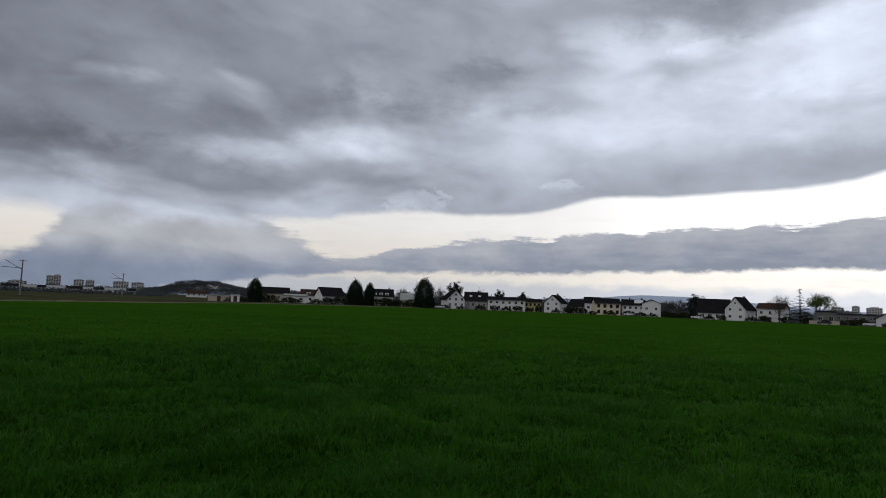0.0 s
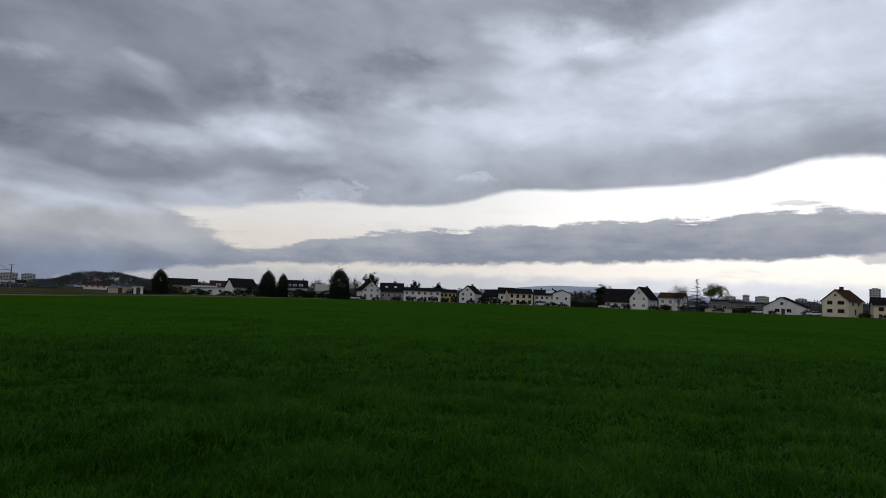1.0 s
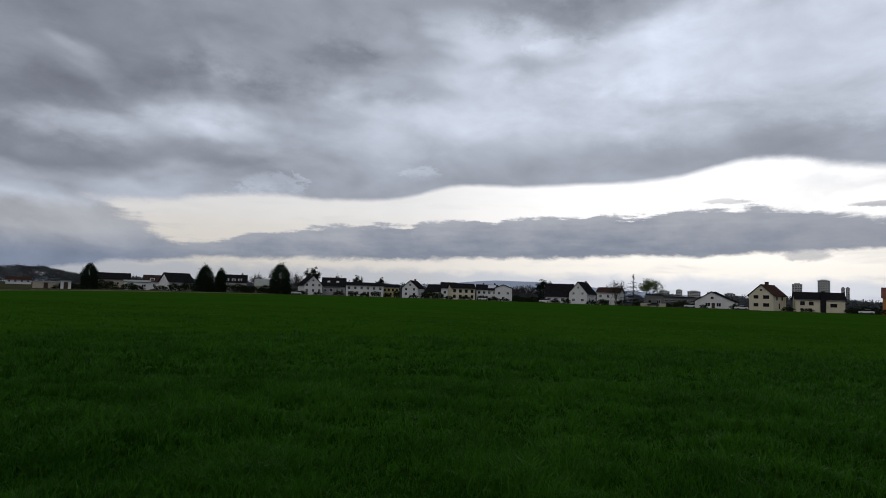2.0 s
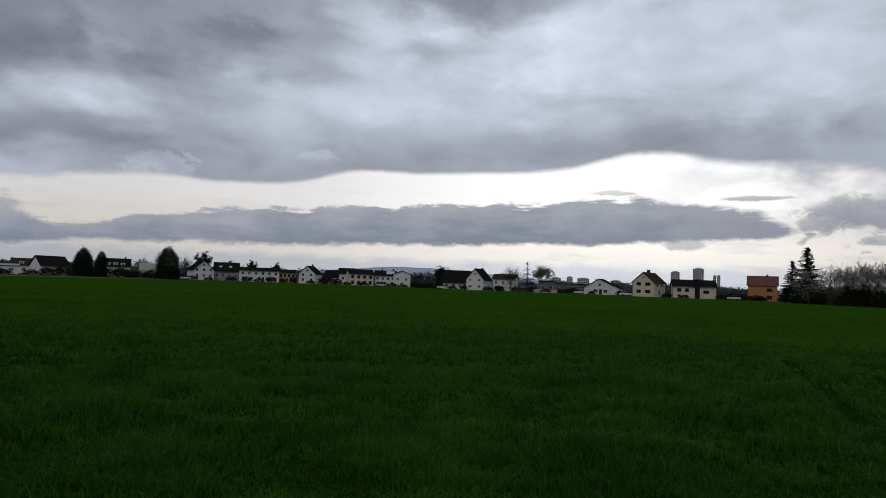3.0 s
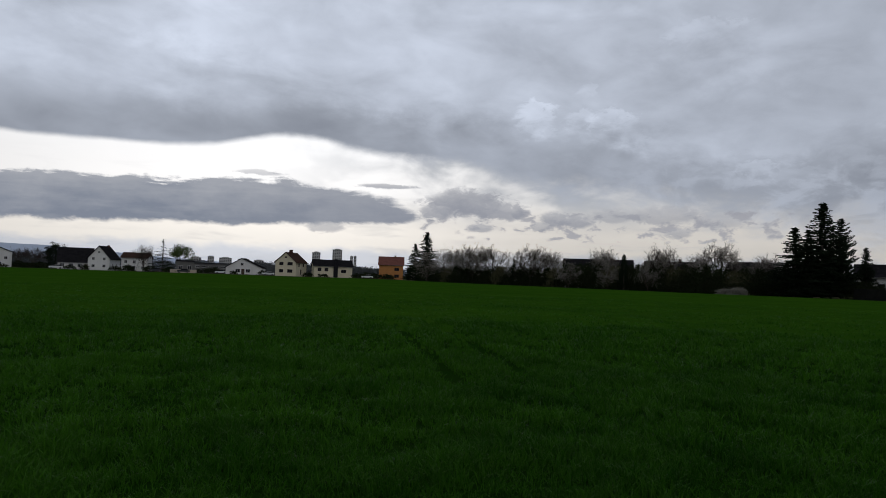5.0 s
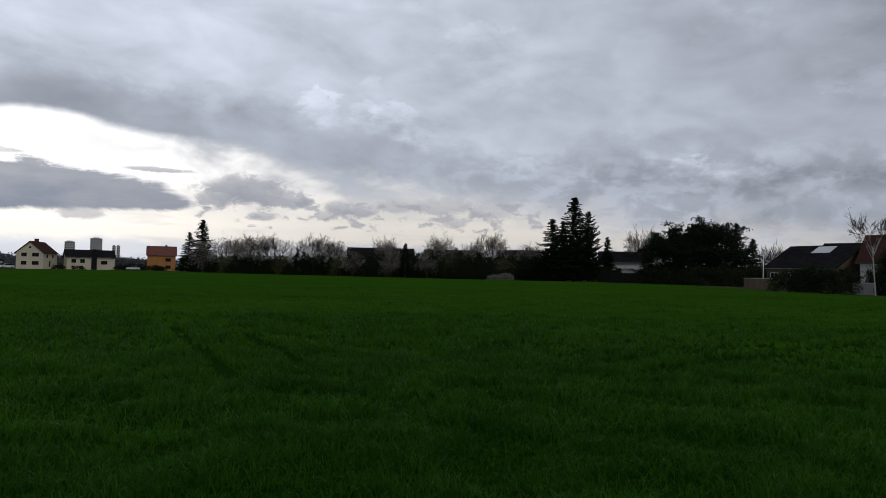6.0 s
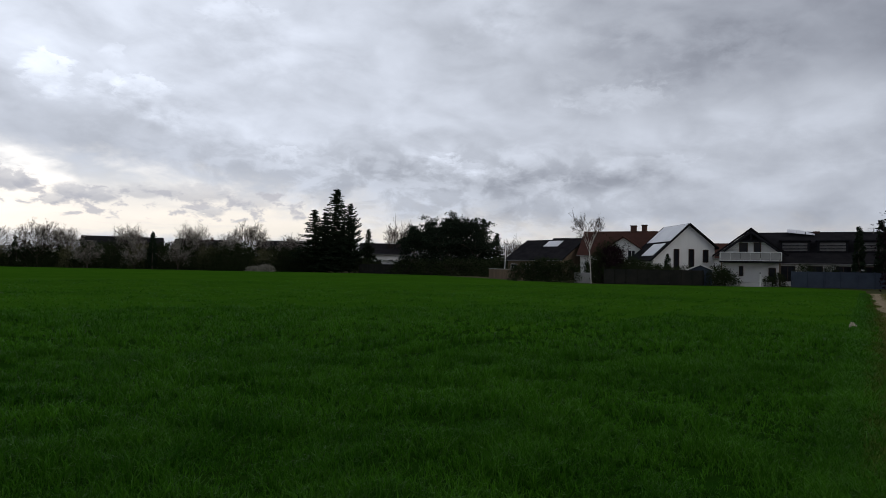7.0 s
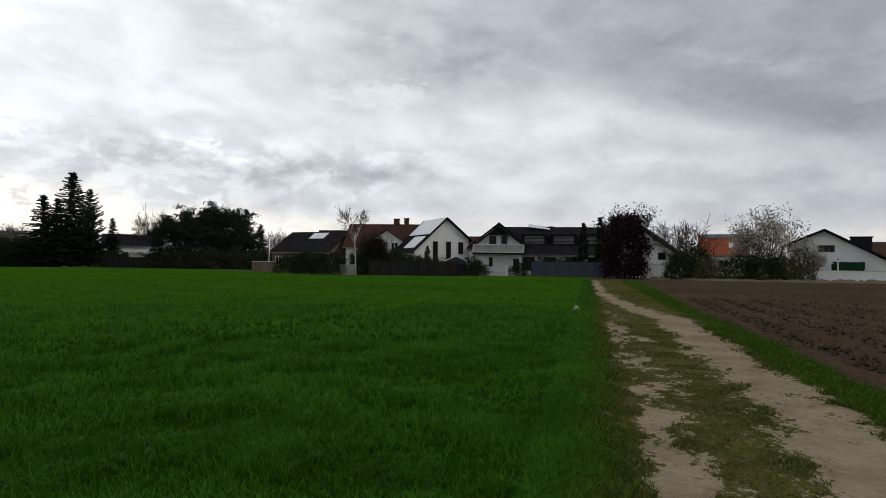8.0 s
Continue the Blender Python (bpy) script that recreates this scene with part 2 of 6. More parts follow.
# the long low bank and its scraps
top = along([(-180, 3), (-40, 3.0), (-33.5, 3.1), (-31, 5.4), (-29.5, 8.0), (-17.5, 8.0), (-15, 6.3), (-12, 4.9), (-9, 3.6), (-4, 4.9), (4, 5.7), (13, 6.5), (24, 7.1), (31, 7.5), (37.5, 8.0), (42, 7.4),
             (46.5, 6.9), (48.6, 6.3), (50.2, 5.0), (51.5, 3.0), (180, 3.0)], 20.0)
bot = along([(-180, 0.2), (-34, 0.2), (-24, 0.3), (-17, 1.4), (-9, 2.3), (0, 2.7), (10, 3.0), (24, 3.5), (34, 3.8), (43, 4.2), (49, 4.7), (52, 5.6), (180, 6.5)], 20.0)
t_in = step(wt, calc(wt, "ADD", calc(wt, "SUBTRACT", top, EL), calc(wt, "ADD", calc(wt, "MULTIPLY", e0, 1.5), calc(wt, "MULTIPLY", w0, 2.2))), -0.12, along([(-180, 1.5), (-20, 1.2), (-8, 0.5), (0, 0.3), (40, 0.4), (50, 0.9), (180, 1.0)], 4.0))
b_in = step(wt, calc(wt, "ADD", calc(wt, "SUBTRACT", EL, bot), calc(wt, "MULTIPLY", e0, 1.2)), -0.15, 0.35)
bank = calc(wt, "MULTIPLY", t_in, b_in)
hgt = calc(wt, "DIVIDE", calc(wt, "SUBTRACT", EL, bot), 4.0, clamp=True)
bank_col = blend(wt, calc(wt, "ADD", hgt, calc(wt, "ADD", calc(wt, "ADD", calc(wt, "MULTIPLY", p0, 1.6), calc(wt, "MULTIPLY", w0, 1.2)), calc(wt, "MULTIPLY", e0, 0.8)), clamp=True), (0.345, 0.39, 0.49), (0.58, 0.61, 0.68))
curtain = blend(wt, step(wt, calc(wt, "ADD", EL, calc(wt, "MULTIPLY", p0, 2.0)), 2.0, 4.6), (0.29, 0.345, 0.47), (0.58, 0.605, 0.66))
curtain = blend(wt, 1.0, curtain, combine(wt, *[calc(wt, "ADD", 1.0, calc(wt, "ADD", calc(wt, "MULTIPLY", m0, 0.8), calc(wt, "MULTIPLY", p0, 0.5)))] * 3), "MULTIPLY")
bank_col = blend(wt, along([(-180, 0.0), (30, 0.0), (44, 0.35), (52, 0.6), (180, 0.6)], 1.0), bank_col, (0.50, 0.525, 0.60))
bank_col = blend(wt, along([(-180, 1.0), (-18, 1.0), (-13, 0.7), (-5, 0.0), (180, 0.0)], 1.0), bank_col, curtain)
sky = blend(wt, deck, blend(wt, bank, open_sky, bank_col), deck_col)
n_scrap = fuzz(wt, combine(wt, calc(wt, "MULTIPLY", AZ, 0.55), calc(wt, "MULTIPLY", EL, 0.95), 9.0), 1.0, 5.0, 0.55, 0.3)
zone = calc(wt, "MULTIPLY", along([(-180, 0), (15, 0), (30, 0.5), (50, 0.9), (78, 1.0), (92, 0.0), (180, 0)], 1.0),
            calc(wt, "MULTIPLY", step(wt, EL, 2.2, 3.6), step(wt, EL, 7.8, 5.5)))
scrap = step(wt, calc(wt, "MULTIPLY", n_scrap, zone), 0.50, 0.62)
sky = blend(wt, calc(wt, "MULTIPLY", scrap, 0.8), sky, (0.52, 0.53, 0.60))
# loose heaps below the deck: heading, height, half-width, half-height, cover
for az, el, w, h, k in ((53.6, 6.5, 3.6, 1.25, 0.95), (57.2, 5.9, 2.2, 0.9, 0.85), (51.2, 5.6, 1.6, 0.7, 0.8), (61.6, 5.3, 1.4, 0.7, 0.8), (63.6, 5.1, 1.3, 0.6, 0.8), (66.4, 5.6, 1.8, 0.7, 0.5), (70.8, 5.7, 3.2, 0.8, 0.6),
                        (55.2, 4.4, 1.3, 0.4, 0.7), (46.9, 7.75, 2.6, 0.22, 0.75), (71.8, 4.2, 1.1, 0.45, 0.6), (41.6, 4.0, 1.7, 0.5, 0.6), (60.4, 4.6, 0.9, 0.4, 0.6), (75.0, 5.2, 2.2, 0.6, 0.4), (36.0, 8.3, 2.0, 0.25, 0.5)):
    sky = puff(HEAP, (AZ, EL, *heap_off, sky), (az, el, w, h, k))

back = wt.nodes.new("ShaderNodeBackground")
wire(wt, back.inputs[0], sky)
back.inputs[1].default_value = 1.0
out = wt.nodes.new("ShaderNodeOutputWorld")
wt.links.new(back.outputs[0], out.inputs[0])

sun = new("sun", bpy.data.lights.new("sun", "SUN"))
sun.data.energy, sun.data.angle, sun.data.color = 0.6, radians(25), (1.0, 0.97, 0.93)
sun.matrix_world = look(at(SUN_AZ, 50, 40), (0, 0, 0))


# ---------------------------------------------------------------- materials
def base(name, rough=0.9, metal=0.0):
    m = bpy.data.materials.new(name)
    m.use_nodes = True
    t = m.node_tree
    b = t.nodes["Principled BSDF"]
    b.inputs["Roughness"].default_value, b.inputs["Metallic"].default_value = rough, metal
    b.inputs["Specular IOR Level"].default_value = 0.5 if rough < 0.6 else 0.0
    return m, t, b


def place_of(t):
    n = t.nodes.new("ShaderNodeTexCoord")
    return n.outputs["Object"]


def relief(t, b, height, strength, distance):
    n = t.nodes.new("ShaderNodeBump")
    n.inputs["Strength"].default_value, n.inputs["Distance"].default_value = strength, distance
    wire(t, n.inputs["Height"], height)
    t.links.new(n.outputs[0], b.inputs["Normal"])


def surface(name, a, c, rough=0.85, scale=1.5, fine=14.0, bump=0.3, metal=0.0, streak=1.0):
    """Two colours mixed by stains of one size and grain of another, with a fine relief."""
    m, t, b = base(name, rough, metal)
    p = place_of(t)
    mp = t.nodes.new("ShaderNodeMapping")
    t.links.new(p, mp.inputs[0])
    mp.inputs["Scale"].default_value = (1, 1, streak)
    big = fuzz(t, mp.outputs[0], scale, 5, 0.6)
    small = fuzz(t, p, fine, 3, 0.6)
    f = calc(t, "ADD", calc(t, "MULTIPLY", step(t, big, 0.35, 0.68), 0.7), calc(t, "MULTIPLY", calc(t, "SUBTRACT", small, 0.5), 0.8), clamp=True)
    wire(t, b.inputs["Base Color"], blend(t, f, a, c))
    relief(t, b, small, bump, 0.02)
    return m


def leaf(name, a, c, rough=0.65):
    m, t, b = base(name, rough)
    g = t.nodes.new("ShaderNodeNewGeometry")
    n = fuzz(t, place_of(t), 0.5, 2, 0.5)
    f = calc(t, "ADD", calc(t, "MULTIPLY", g.outputs["Random Per Island"], 0.6), calc(t, "MULTIPLY", n, 0.5), clamp=True)
    wire(t, b.inputs["Base Color"], blend(t, f, a, c))
    b.inputs["Specular IOR Level"].default_value = 0.0
    return m


def roof_mat(name, a, c, rough=0.75):
    """Tiles in courses, seen from far."""
    m, t, b = base(name, rough)
    p = place_of(t)
    big = fuzz(t, p, 0.9, 4, 0.6)
    sep = t.nodes.new("ShaderNodeSeparateXYZ")
    t.links.new(p, sep.inputs[0])
    course = calc(t, "FRACT", calc(t, "MULTIPLY", sep.outputs[2], 4.5))
    f = calc(t, "ADD", calc(t, "MULTIPLY", step(t, big, 0.3, 0.7), 0.8), calc(t, "MULTIPLY", course, 0.2), clamp=True)
    wire(t, b.inputs["Base Color"], blend(t, f, a, c))
    relief(t, b, course, 0.5, 0.04)
    return m


M_WHITE = surface("white_render", (0.78, 0.78, 0.77), (0.66, 0.66, 0.64), 0.9, 0.5, 9.0, 0.15, streak=0.3)
M_CREAM = surface("cream_render", (0.72, 0.66, 0.50), (0.62, 0.56, 0.42), 0.9, 0.5, 9.0, 0.15, streak=0.3)
M_YELLOW = surface("yellow_render", (0.62, 0.52, 0.26), (0.53, 0.44, 0.22), 0.9, 0.5, 9.0, 0.15)
M_ORANGE = surface("orange_render", (0.50, 0.235, 0.085), (0.43, 0.20, 0.075), 0.9, 0.5, 9.0, 0.15)
M_GREY = surface("grey_render", (0.36, 0.36, 0.35), (0.28, 0.28, 0.28), 0.9, 0.5, 9.0, 0.15)
M_BRICKGREY = surface("dark_grey_render", (0.17, 0.17, 0.165), (0.12, 0.12, 0.12), 0.9, 0.5, 9.0, 0.15)
M_BEIGE = surface("beige_render", (0.52, 0.45, 0.36), (0.42, 0.36, 0.29), 0.9, 0.6, 9.0, 0.2)
M_CONC = surface("pale_concrete", (0.55, 0.55, 0.54), (0.42, 0.42, 0.42), 0.9, 0.2, 2.0, 0.1)
M_TILE_DARK = roof_mat("dark_roof_tiles", (0.013, 0.013, 0.015), (0.024, 0.023, 0.025))
M_TILE_BROWN = roof_mat("brown_roof_tiles", (0.048, 0.030, 0.024), (0.075, 0.045, 0.035))
M_TILE_RED = roof_mat("red_roof_tiles", (0.068, 0.034, 0.028), (0.046, 0.026, 0.022))
M_TILE_ORANGE = roof_mat("orange_roof_tiles", (0.27, 0.080, 0.045), (0.20, 0.062, 0.038))
M_TILE_ROSE = roof_mat("rose_roof_tiles", (0.22, 0.095, 0.075), (0.16, 0.07, 0.058))
M_TILE_PALE = roof_mat("pale_sheet_roof", (0.40, 0.42, 0.38), (0.33, 0.35, 0.32))
M_PANEL = surface("solar_glass", (0.05, 0.06, 0.09), (0.08, 0.09, 0.12), 0.12, 0.8, 4.0, 0.02)
M_PANEL_PALE = surface("bright_sheet_metal", (0.66, 0.67, 0.70), (0.56, 0.57, 0.60), 0.35, 0.6, 5.0, 0.05)
M_GLASS = surface("dark_window_glass", (0.012, 0.013, 0.016), (0.02, 0.022, 0.027), 0.08, 0.5, 3.0, 0.0)
M_GLASS.node_tree.nodes["Principled BSDF"].inputs["Specular IOR Level"].default_value = 0.12
M_FRAME = surface("white_window_frame", (0.72, 0.72, 0.71), (0.64, 0.64, 0.63), 0.5, 2.0, 9.0, 0.05)
M_DARKFRAME = surface("brown_window_frame", (0.07, 0.05, 0.04), (0.10, 0.07, 0.05), 0.6, 2.0, 9.0, 0.05)
M_BRICK = surface("chimney_brick", (0.10, 0.055, 0.043), (0.07, 0.042, 0.035), 0.9, 2.0, 8.0, 0.5)
# slate cladding and dark timber; also the painted shade in one gable top
M_SLATE_AND_SHADE = surface("slate_and_painted_shade", (0.018, 0.018, 0.021), (0.030, 0.030, 0.034), 0.8, 2.0, 8.0, 0.4)
M_FENCE_BLUE = surface("blue_grey_fence", (0.055, 0.070, 0.098), (0.040, 0.052, 0.075), 0.7, 1.0, 10.0, 0.2)
M_FENCE_DARK = surface("dark_fence_board", (0.020, 0.021, 0.019), (0.032, 0.031, 0.027), 0.85, 1.0, 10.0, 0.3)
M_AWNING = surface("green_awning_cloth", (0.012, 0.040, 0.026), (0.018, 0.052, 0.034), 0.85, 1.0, 10.0, 0.2)
M_WOOD = surface("weathered_wood", (0.16, 0.12, 0.085), (0.10, 0.08, 0.06), 0.85, 1.5, 12.0, 0.4, streak=0.2)
M_BARK = surface("grey_bark", (0.085, 0.072, 0.06), (0.05, 0.042, 0.036), 0.95, 2.0, 14.0, 0.6)
M_BIRCH = surface("birch_bark", (0.62, 0.60, 0.56), (0.18, 0.16, 0.15), 0.85, 2.2, 10.0, 0.3)
M_STEEL = surface("galvanised_steel", (0.20, 0.20, 0.20), (0.13, 0.12, 0.115), 0.55, 1.0, 9.0, 0.1, 0.4)
M_EVERGREEN = leaf("evergreen_needles", (0.011, 0.018, 0.011), (0.022, 0.034, 0.019))
M_PINE = leaf("pine_needles", (0.012, 0.019, 0.013), (0.023, 0.034, 0.021))
M_HEDGE = leaf("hedge_leaves", (0.014, 0.023, 0.010), (0.034, 0.044, 0.020))
M_SPRING = leaf("young_leaves", (0.06, 0.10, 0.03), (0.10, 0.14, 0.045))
M_OLIVE = leaf("olive_buds", (0.06, 0.062, 0.03), (0.12, 0.115, 0.065))
M_CREAMBUD = leaf("cream_flowers", (0.10, 0.11, 0.05), (0.46, 0.44, 0.36))
M_BLOOM = leaf("pale_blossom", (0.22, 0.20, 0.175), (0.50, 0.46, 0.42))
M_PALE = leaf("blossom_and_leaf", (0.10, 0.10, 0.06), (0.42, 0.40, 0.36))
M_PLUM = leaf("purple_leaves", (0.012, 0.0075, 0.011), (0.030, 0.015, 0.020))
M_TWIG = leaf("bare_twigs", (0.035, 0.028, 0.025), (0.075, 0.062, 0.054))
# woods lightened to blue-grey: distance haze painted into the colour
M_WOODS = leaf("haze_tinted_woods", (0.065, 0.074, 0.078), (0.11, 0.118, 0.12))
M_CAR_W = surface("white_car_paint", (0.74, 0.75, 0.76), (0.70, 0.71, 0.72), 0.25, 1.0, 6.0, 0.0)
M_CAR_D = surface("dark_car_paint", (0.03, 0.032, 0.04), (0.04, 0.042, 0.05), 0.25, 1.0, 6.0, 0.0)
M_RUBBER = surface("black_rubber", (0.02, 0.02, 0.02), (0.03, 0.03, 0.03), 0.9, 3.0, 9.0, 0.1)
M_STONE = surface("pale_stone", (0.42, 0.37, 0.30), (0.27, 0.23, 0.18), 0.9, 5.0, 30.0, 0.5)


# ---------------------------------------------------------------- mesh helpers
def mesh_np(name, v, f, mat, smooth=False):
    v, f = np.asarray(v, dtype=np.float32).reshape(-1, 3), np.asarray(f, dtype=np.int32)
    me = bpy.data.meshes.new(name)
    k, m = f.shape[1], len(f)
    me.vertices.add(len(v))
    me.vertices.foreach_set("co", v.ravel())
    me.loops.add(m * k)
    me.loops.foreach_set("vertex_index", f.ravel())
    me.polygons.add(m)
    me.polygons.foreach_set("loop_start", np.arange(0, m * k, k, dtype=np.int32))
    me.polygons.foreach_set("use_smooth", np.full(m, smooth))
    me.update(calc_edges=True)
    me.materials.append(mat)
    return me


def thing(name, label, category, m=None, group="", kind=""):
    e = new(name)
    e.empty_display_size = 0.5
    if m is not None:
        e.matrix_basis = m
    return tagged(e, label, category, group, kind)


def part(name, bm, material, parent, label=""):
    if isinstance(bm, bpy.types.Mesh):
        me = bm
    else:
        me = bpy.data.meshes.new(name)
        bm.to_mesh(me)
        bm.free()
        me.materials.append(material)
    ob = new(name, me)
    ob.parent = parent
    return tagged(ob, label)


def box(bm, x0, x1, y0, y1, z0, z1):
    vs = [bm.verts.new((x, y, z)) for z in (z0, z1) for y in (y0, y1) for x in (x0, x1)]
    for f in ((0, 2, 3, 1), (4, 5, 7, 6), (0, 1, 5, 4), (2, 6, 7, 3), (0, 4, 6, 2), (1, 3, 7, 5)):
        bm.faces.new([vs[i] for i in f])
    return bm


def boxes(*rows, bevel=0.0):
    bm = bmesh.new()
    for r_ in rows:
        box(bm, *r_)
    if bevel:
        bmesh.ops.bevel(bm, geom=list(bm.edges), offset=bevel, segments=1, affect="EDGES")
    return bm


def loft(bm, a, b):
    """A solid between two equal rings of points."""
    va, vb = [bm.verts.new(p) for p in a], [bm.verts.new(p) for p in b]
    n = len(va)
    bm.faces.new(va[::-1])
    bm.faces.new(vb)
    for i in range(n):
        bm.faces.new((va[i], va[(i + 1) % n], vb[(i + 1) % n], vb[i]))
    bmesh.ops.recalc_face_normals(bm, faces=list(bm.faces))
    return bm


def tube(bm, a, b, r0, r1, n=8):
    a, b = Vector(a), Vector(b)
    q_ = (b - a).to_track_quat("Z", "Y")
    ring = lambda c, r_: [c + q_ @ Vector((r_ * math.cos(6.2832 * i / n), r_ * math.sin(6.2832 * i / n), 0)) for i in range(n)]
    return loft(bm, ring(a, r0), ring(b, r1))


def value_noise(x, y, seed=0):
    """Smooth noise from 0 to 1 on arrays."""
    def lattice(i, j):
        h = (i * 374761393 + j * 668265263 + seed * 974711) & 0xFFFFFFFF
        h = ((h ^ (h >> 13)) * 1274126177) & 0xFFFFFFFF
        return ((h ^ (h >> 16)) & 0xFFFF) / 65535.0
    x, y = np.asarray(x, dtype=np.float64), np.asarray(y, dtype=np.float64)
    i, j = np.floor(x).astype(np.int64), np.floor(y).astype(np.int64)
    u, v = x - i, y - j
    u, v = u * u * (3 - 2 * u), v * v * (3 - 2 * v)
    a = lattice(i, j) * (1 - u) + lattice(i + 1, j) * u
    b = lattice(i, j + 1) * (1 - u) + lattice(i + 1, j + 1) * u
    return a * (1 - v) + b * v


def layers(x, y, seed=0, octaves=4):
    total, amp, norm = 0.0, 1.0, 0.0
    for o in range(octaves):
        total = total + amp * value_noise(x * 2 ** o, y * 2 ** o, seed + o)
        norm, amp = norm + amp, amp * 0.55
    return total / norm


# ---------------------------------------------------------------- ground
# the track runs along U; V points to its right. Crop on the left (s < 0), ploughed land beyond s = 4.2
U, V = Vector((0.824, -0.566, 0)), Vector((-0.566, -0.824, 0))


def ls(l, s):
    return l * U.x + s * V.x, l * U.y + s * V.y


def ground_material():
    m, t, b = base("dry_meadow", 0.95)
    p = place_of(t)
    f1, f2 = fuzz(t, p, 0.06, 5, 0.6), fuzz(t, p, 1.3, 5, 0.65)
    c = blend(t, step(t, f1, 0.35, 0.65), (0.045, 0.052, 0.022), (0.095, 0.084, 0.052))
    c = blend(t, calc(t, "MULTIPLY", step(t, f2, 0.4, 0.7), 0.6), c, (0.034, 0.05, 0.016))
    wire(t, b.inputs["Base Color"], c)
    relief(t, b, f2, 0.6, 0.1)
    return m


def build_ground():
    rs = np.concatenate([[0.0], np.geomspace(2.0, 4800.0, 60)])
    az = np.linspace(0, 2 * np.pi, 97)[:-1]
    v = [(0, 0, -0.03)]
    for r_ in rs[1:]:
        for a in az:
            v.append((r_ * np.sin(a), r_ * np.cos(a), -0.03))
    n, f = len(az), []
    for k in range(len(rs) - 2):
        for i in range(n):
            a, b_ = 1 + k * n + i, 1 + k * n + (i + 1) % n
            f.append((a, a + n, b_ + n, b_))
    for i in range(n):
        f.append((0, 1 + i, 1 + (i + 1) % n, 1 + (i + 1) % n))
    me = bpy.data.meshes.new("ground")
    me.from_pydata(v, [], [tuple(dict.fromkeys(q_)) for q_ in f])
    me.materials.append(ground_material())
    tagged(new("ground", me), "flat dry meadow ground reaching the horizon", "ground", kind="structure")


build_ground()

# far rim of the crop field: heading, distance
RIM = [(-56, 96), (-34, 91), (-22.6, 120), (-17, 162), (-11, 192), (-2, 240), (10, 262), (17, 268), (23, 246), (28, 240), (34, 235),
       (38.5, 226), (45, 238), (49, 216), (53, 184), (62, 157), (72, 139), (84, 132), (91, 117), (98, 82), (104, 74), (109, 75),
       (115, 77), (119.6, 80), (124.6, 74)]
RIM_A, RIM_D = [r_[0] for r_ in RIM], [r_[1] for r_ in RIM]


def furrow(x, y):
    """Depth, 0 to 1, of the wheel tracks through the crop."""
    l, s = x * U.x + y * U.y, x * V.x + y * V.y
    wob = 0.25 * (value_noise(l * 0.12, s * 0.02, 5) - 0.5)
    rough = 0.75 + 0.8 * value_noise(l * 0.5, s * 0.5, 8)
    g = np.zeros_like(x)
    for c in (-6.7, -7.8):
        g = np.maximum(g, np.exp(-((s - c + wob) / 0.30) ** 2) * np.clip((l - 6) / 3, 0, 1) * np.clip((46 - l) / 10, 0, 1))
    # second pair, across the field
    dx_, dy_ = 0.68, 0.733
    for ox, oy in ((7.85, 5.61), (9.75, 5.70)):
        k = (x - ox) * dx_ + (y - oy) * dy_
        side = (x - ox) * dy_ - (y - oy) * dx_ + wob
        g = np.maximum(g, np.exp(-(side / 0.17) ** 2) * np.clip((k + 1.0) / 2, 0, 1) * np.clip((170 - k) / 100, 0.0, 1))
    return np.clip(g * rough, 0, 1)


def canopy(x, y):
    r_ = np.hypot(x, y)
    s = x * V.x + y * V.y
    z = 0.075 + 0.035 * (layers(x * 0.9, y * 0.9, 3, 4) - 0.5) + 0.05 * (layers(x * 3.1, y * 3.1, 11, 3) - 0.5) * np.exp(-r_ / 40)
    z = z * (1 - 0.85 * furrow(x, y)) * (0.12 + 0.88 * np.clip((r_ - 16) / (NEAR - 16), 0, 1))
    return z * np.clip(-s / 0.25, 0.0, 1.0)


NEAR = 28.0


def earth_and_shade_material():
    m, t, b = base("earth_with_painted_shade", 0.95)
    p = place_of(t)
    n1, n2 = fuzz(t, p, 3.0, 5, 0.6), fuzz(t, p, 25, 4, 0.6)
    # dark green: earth with the shade between the blades put into its colour
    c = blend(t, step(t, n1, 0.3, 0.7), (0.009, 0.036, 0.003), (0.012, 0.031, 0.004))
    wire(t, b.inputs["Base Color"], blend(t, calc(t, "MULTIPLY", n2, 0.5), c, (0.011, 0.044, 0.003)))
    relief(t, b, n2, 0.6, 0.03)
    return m


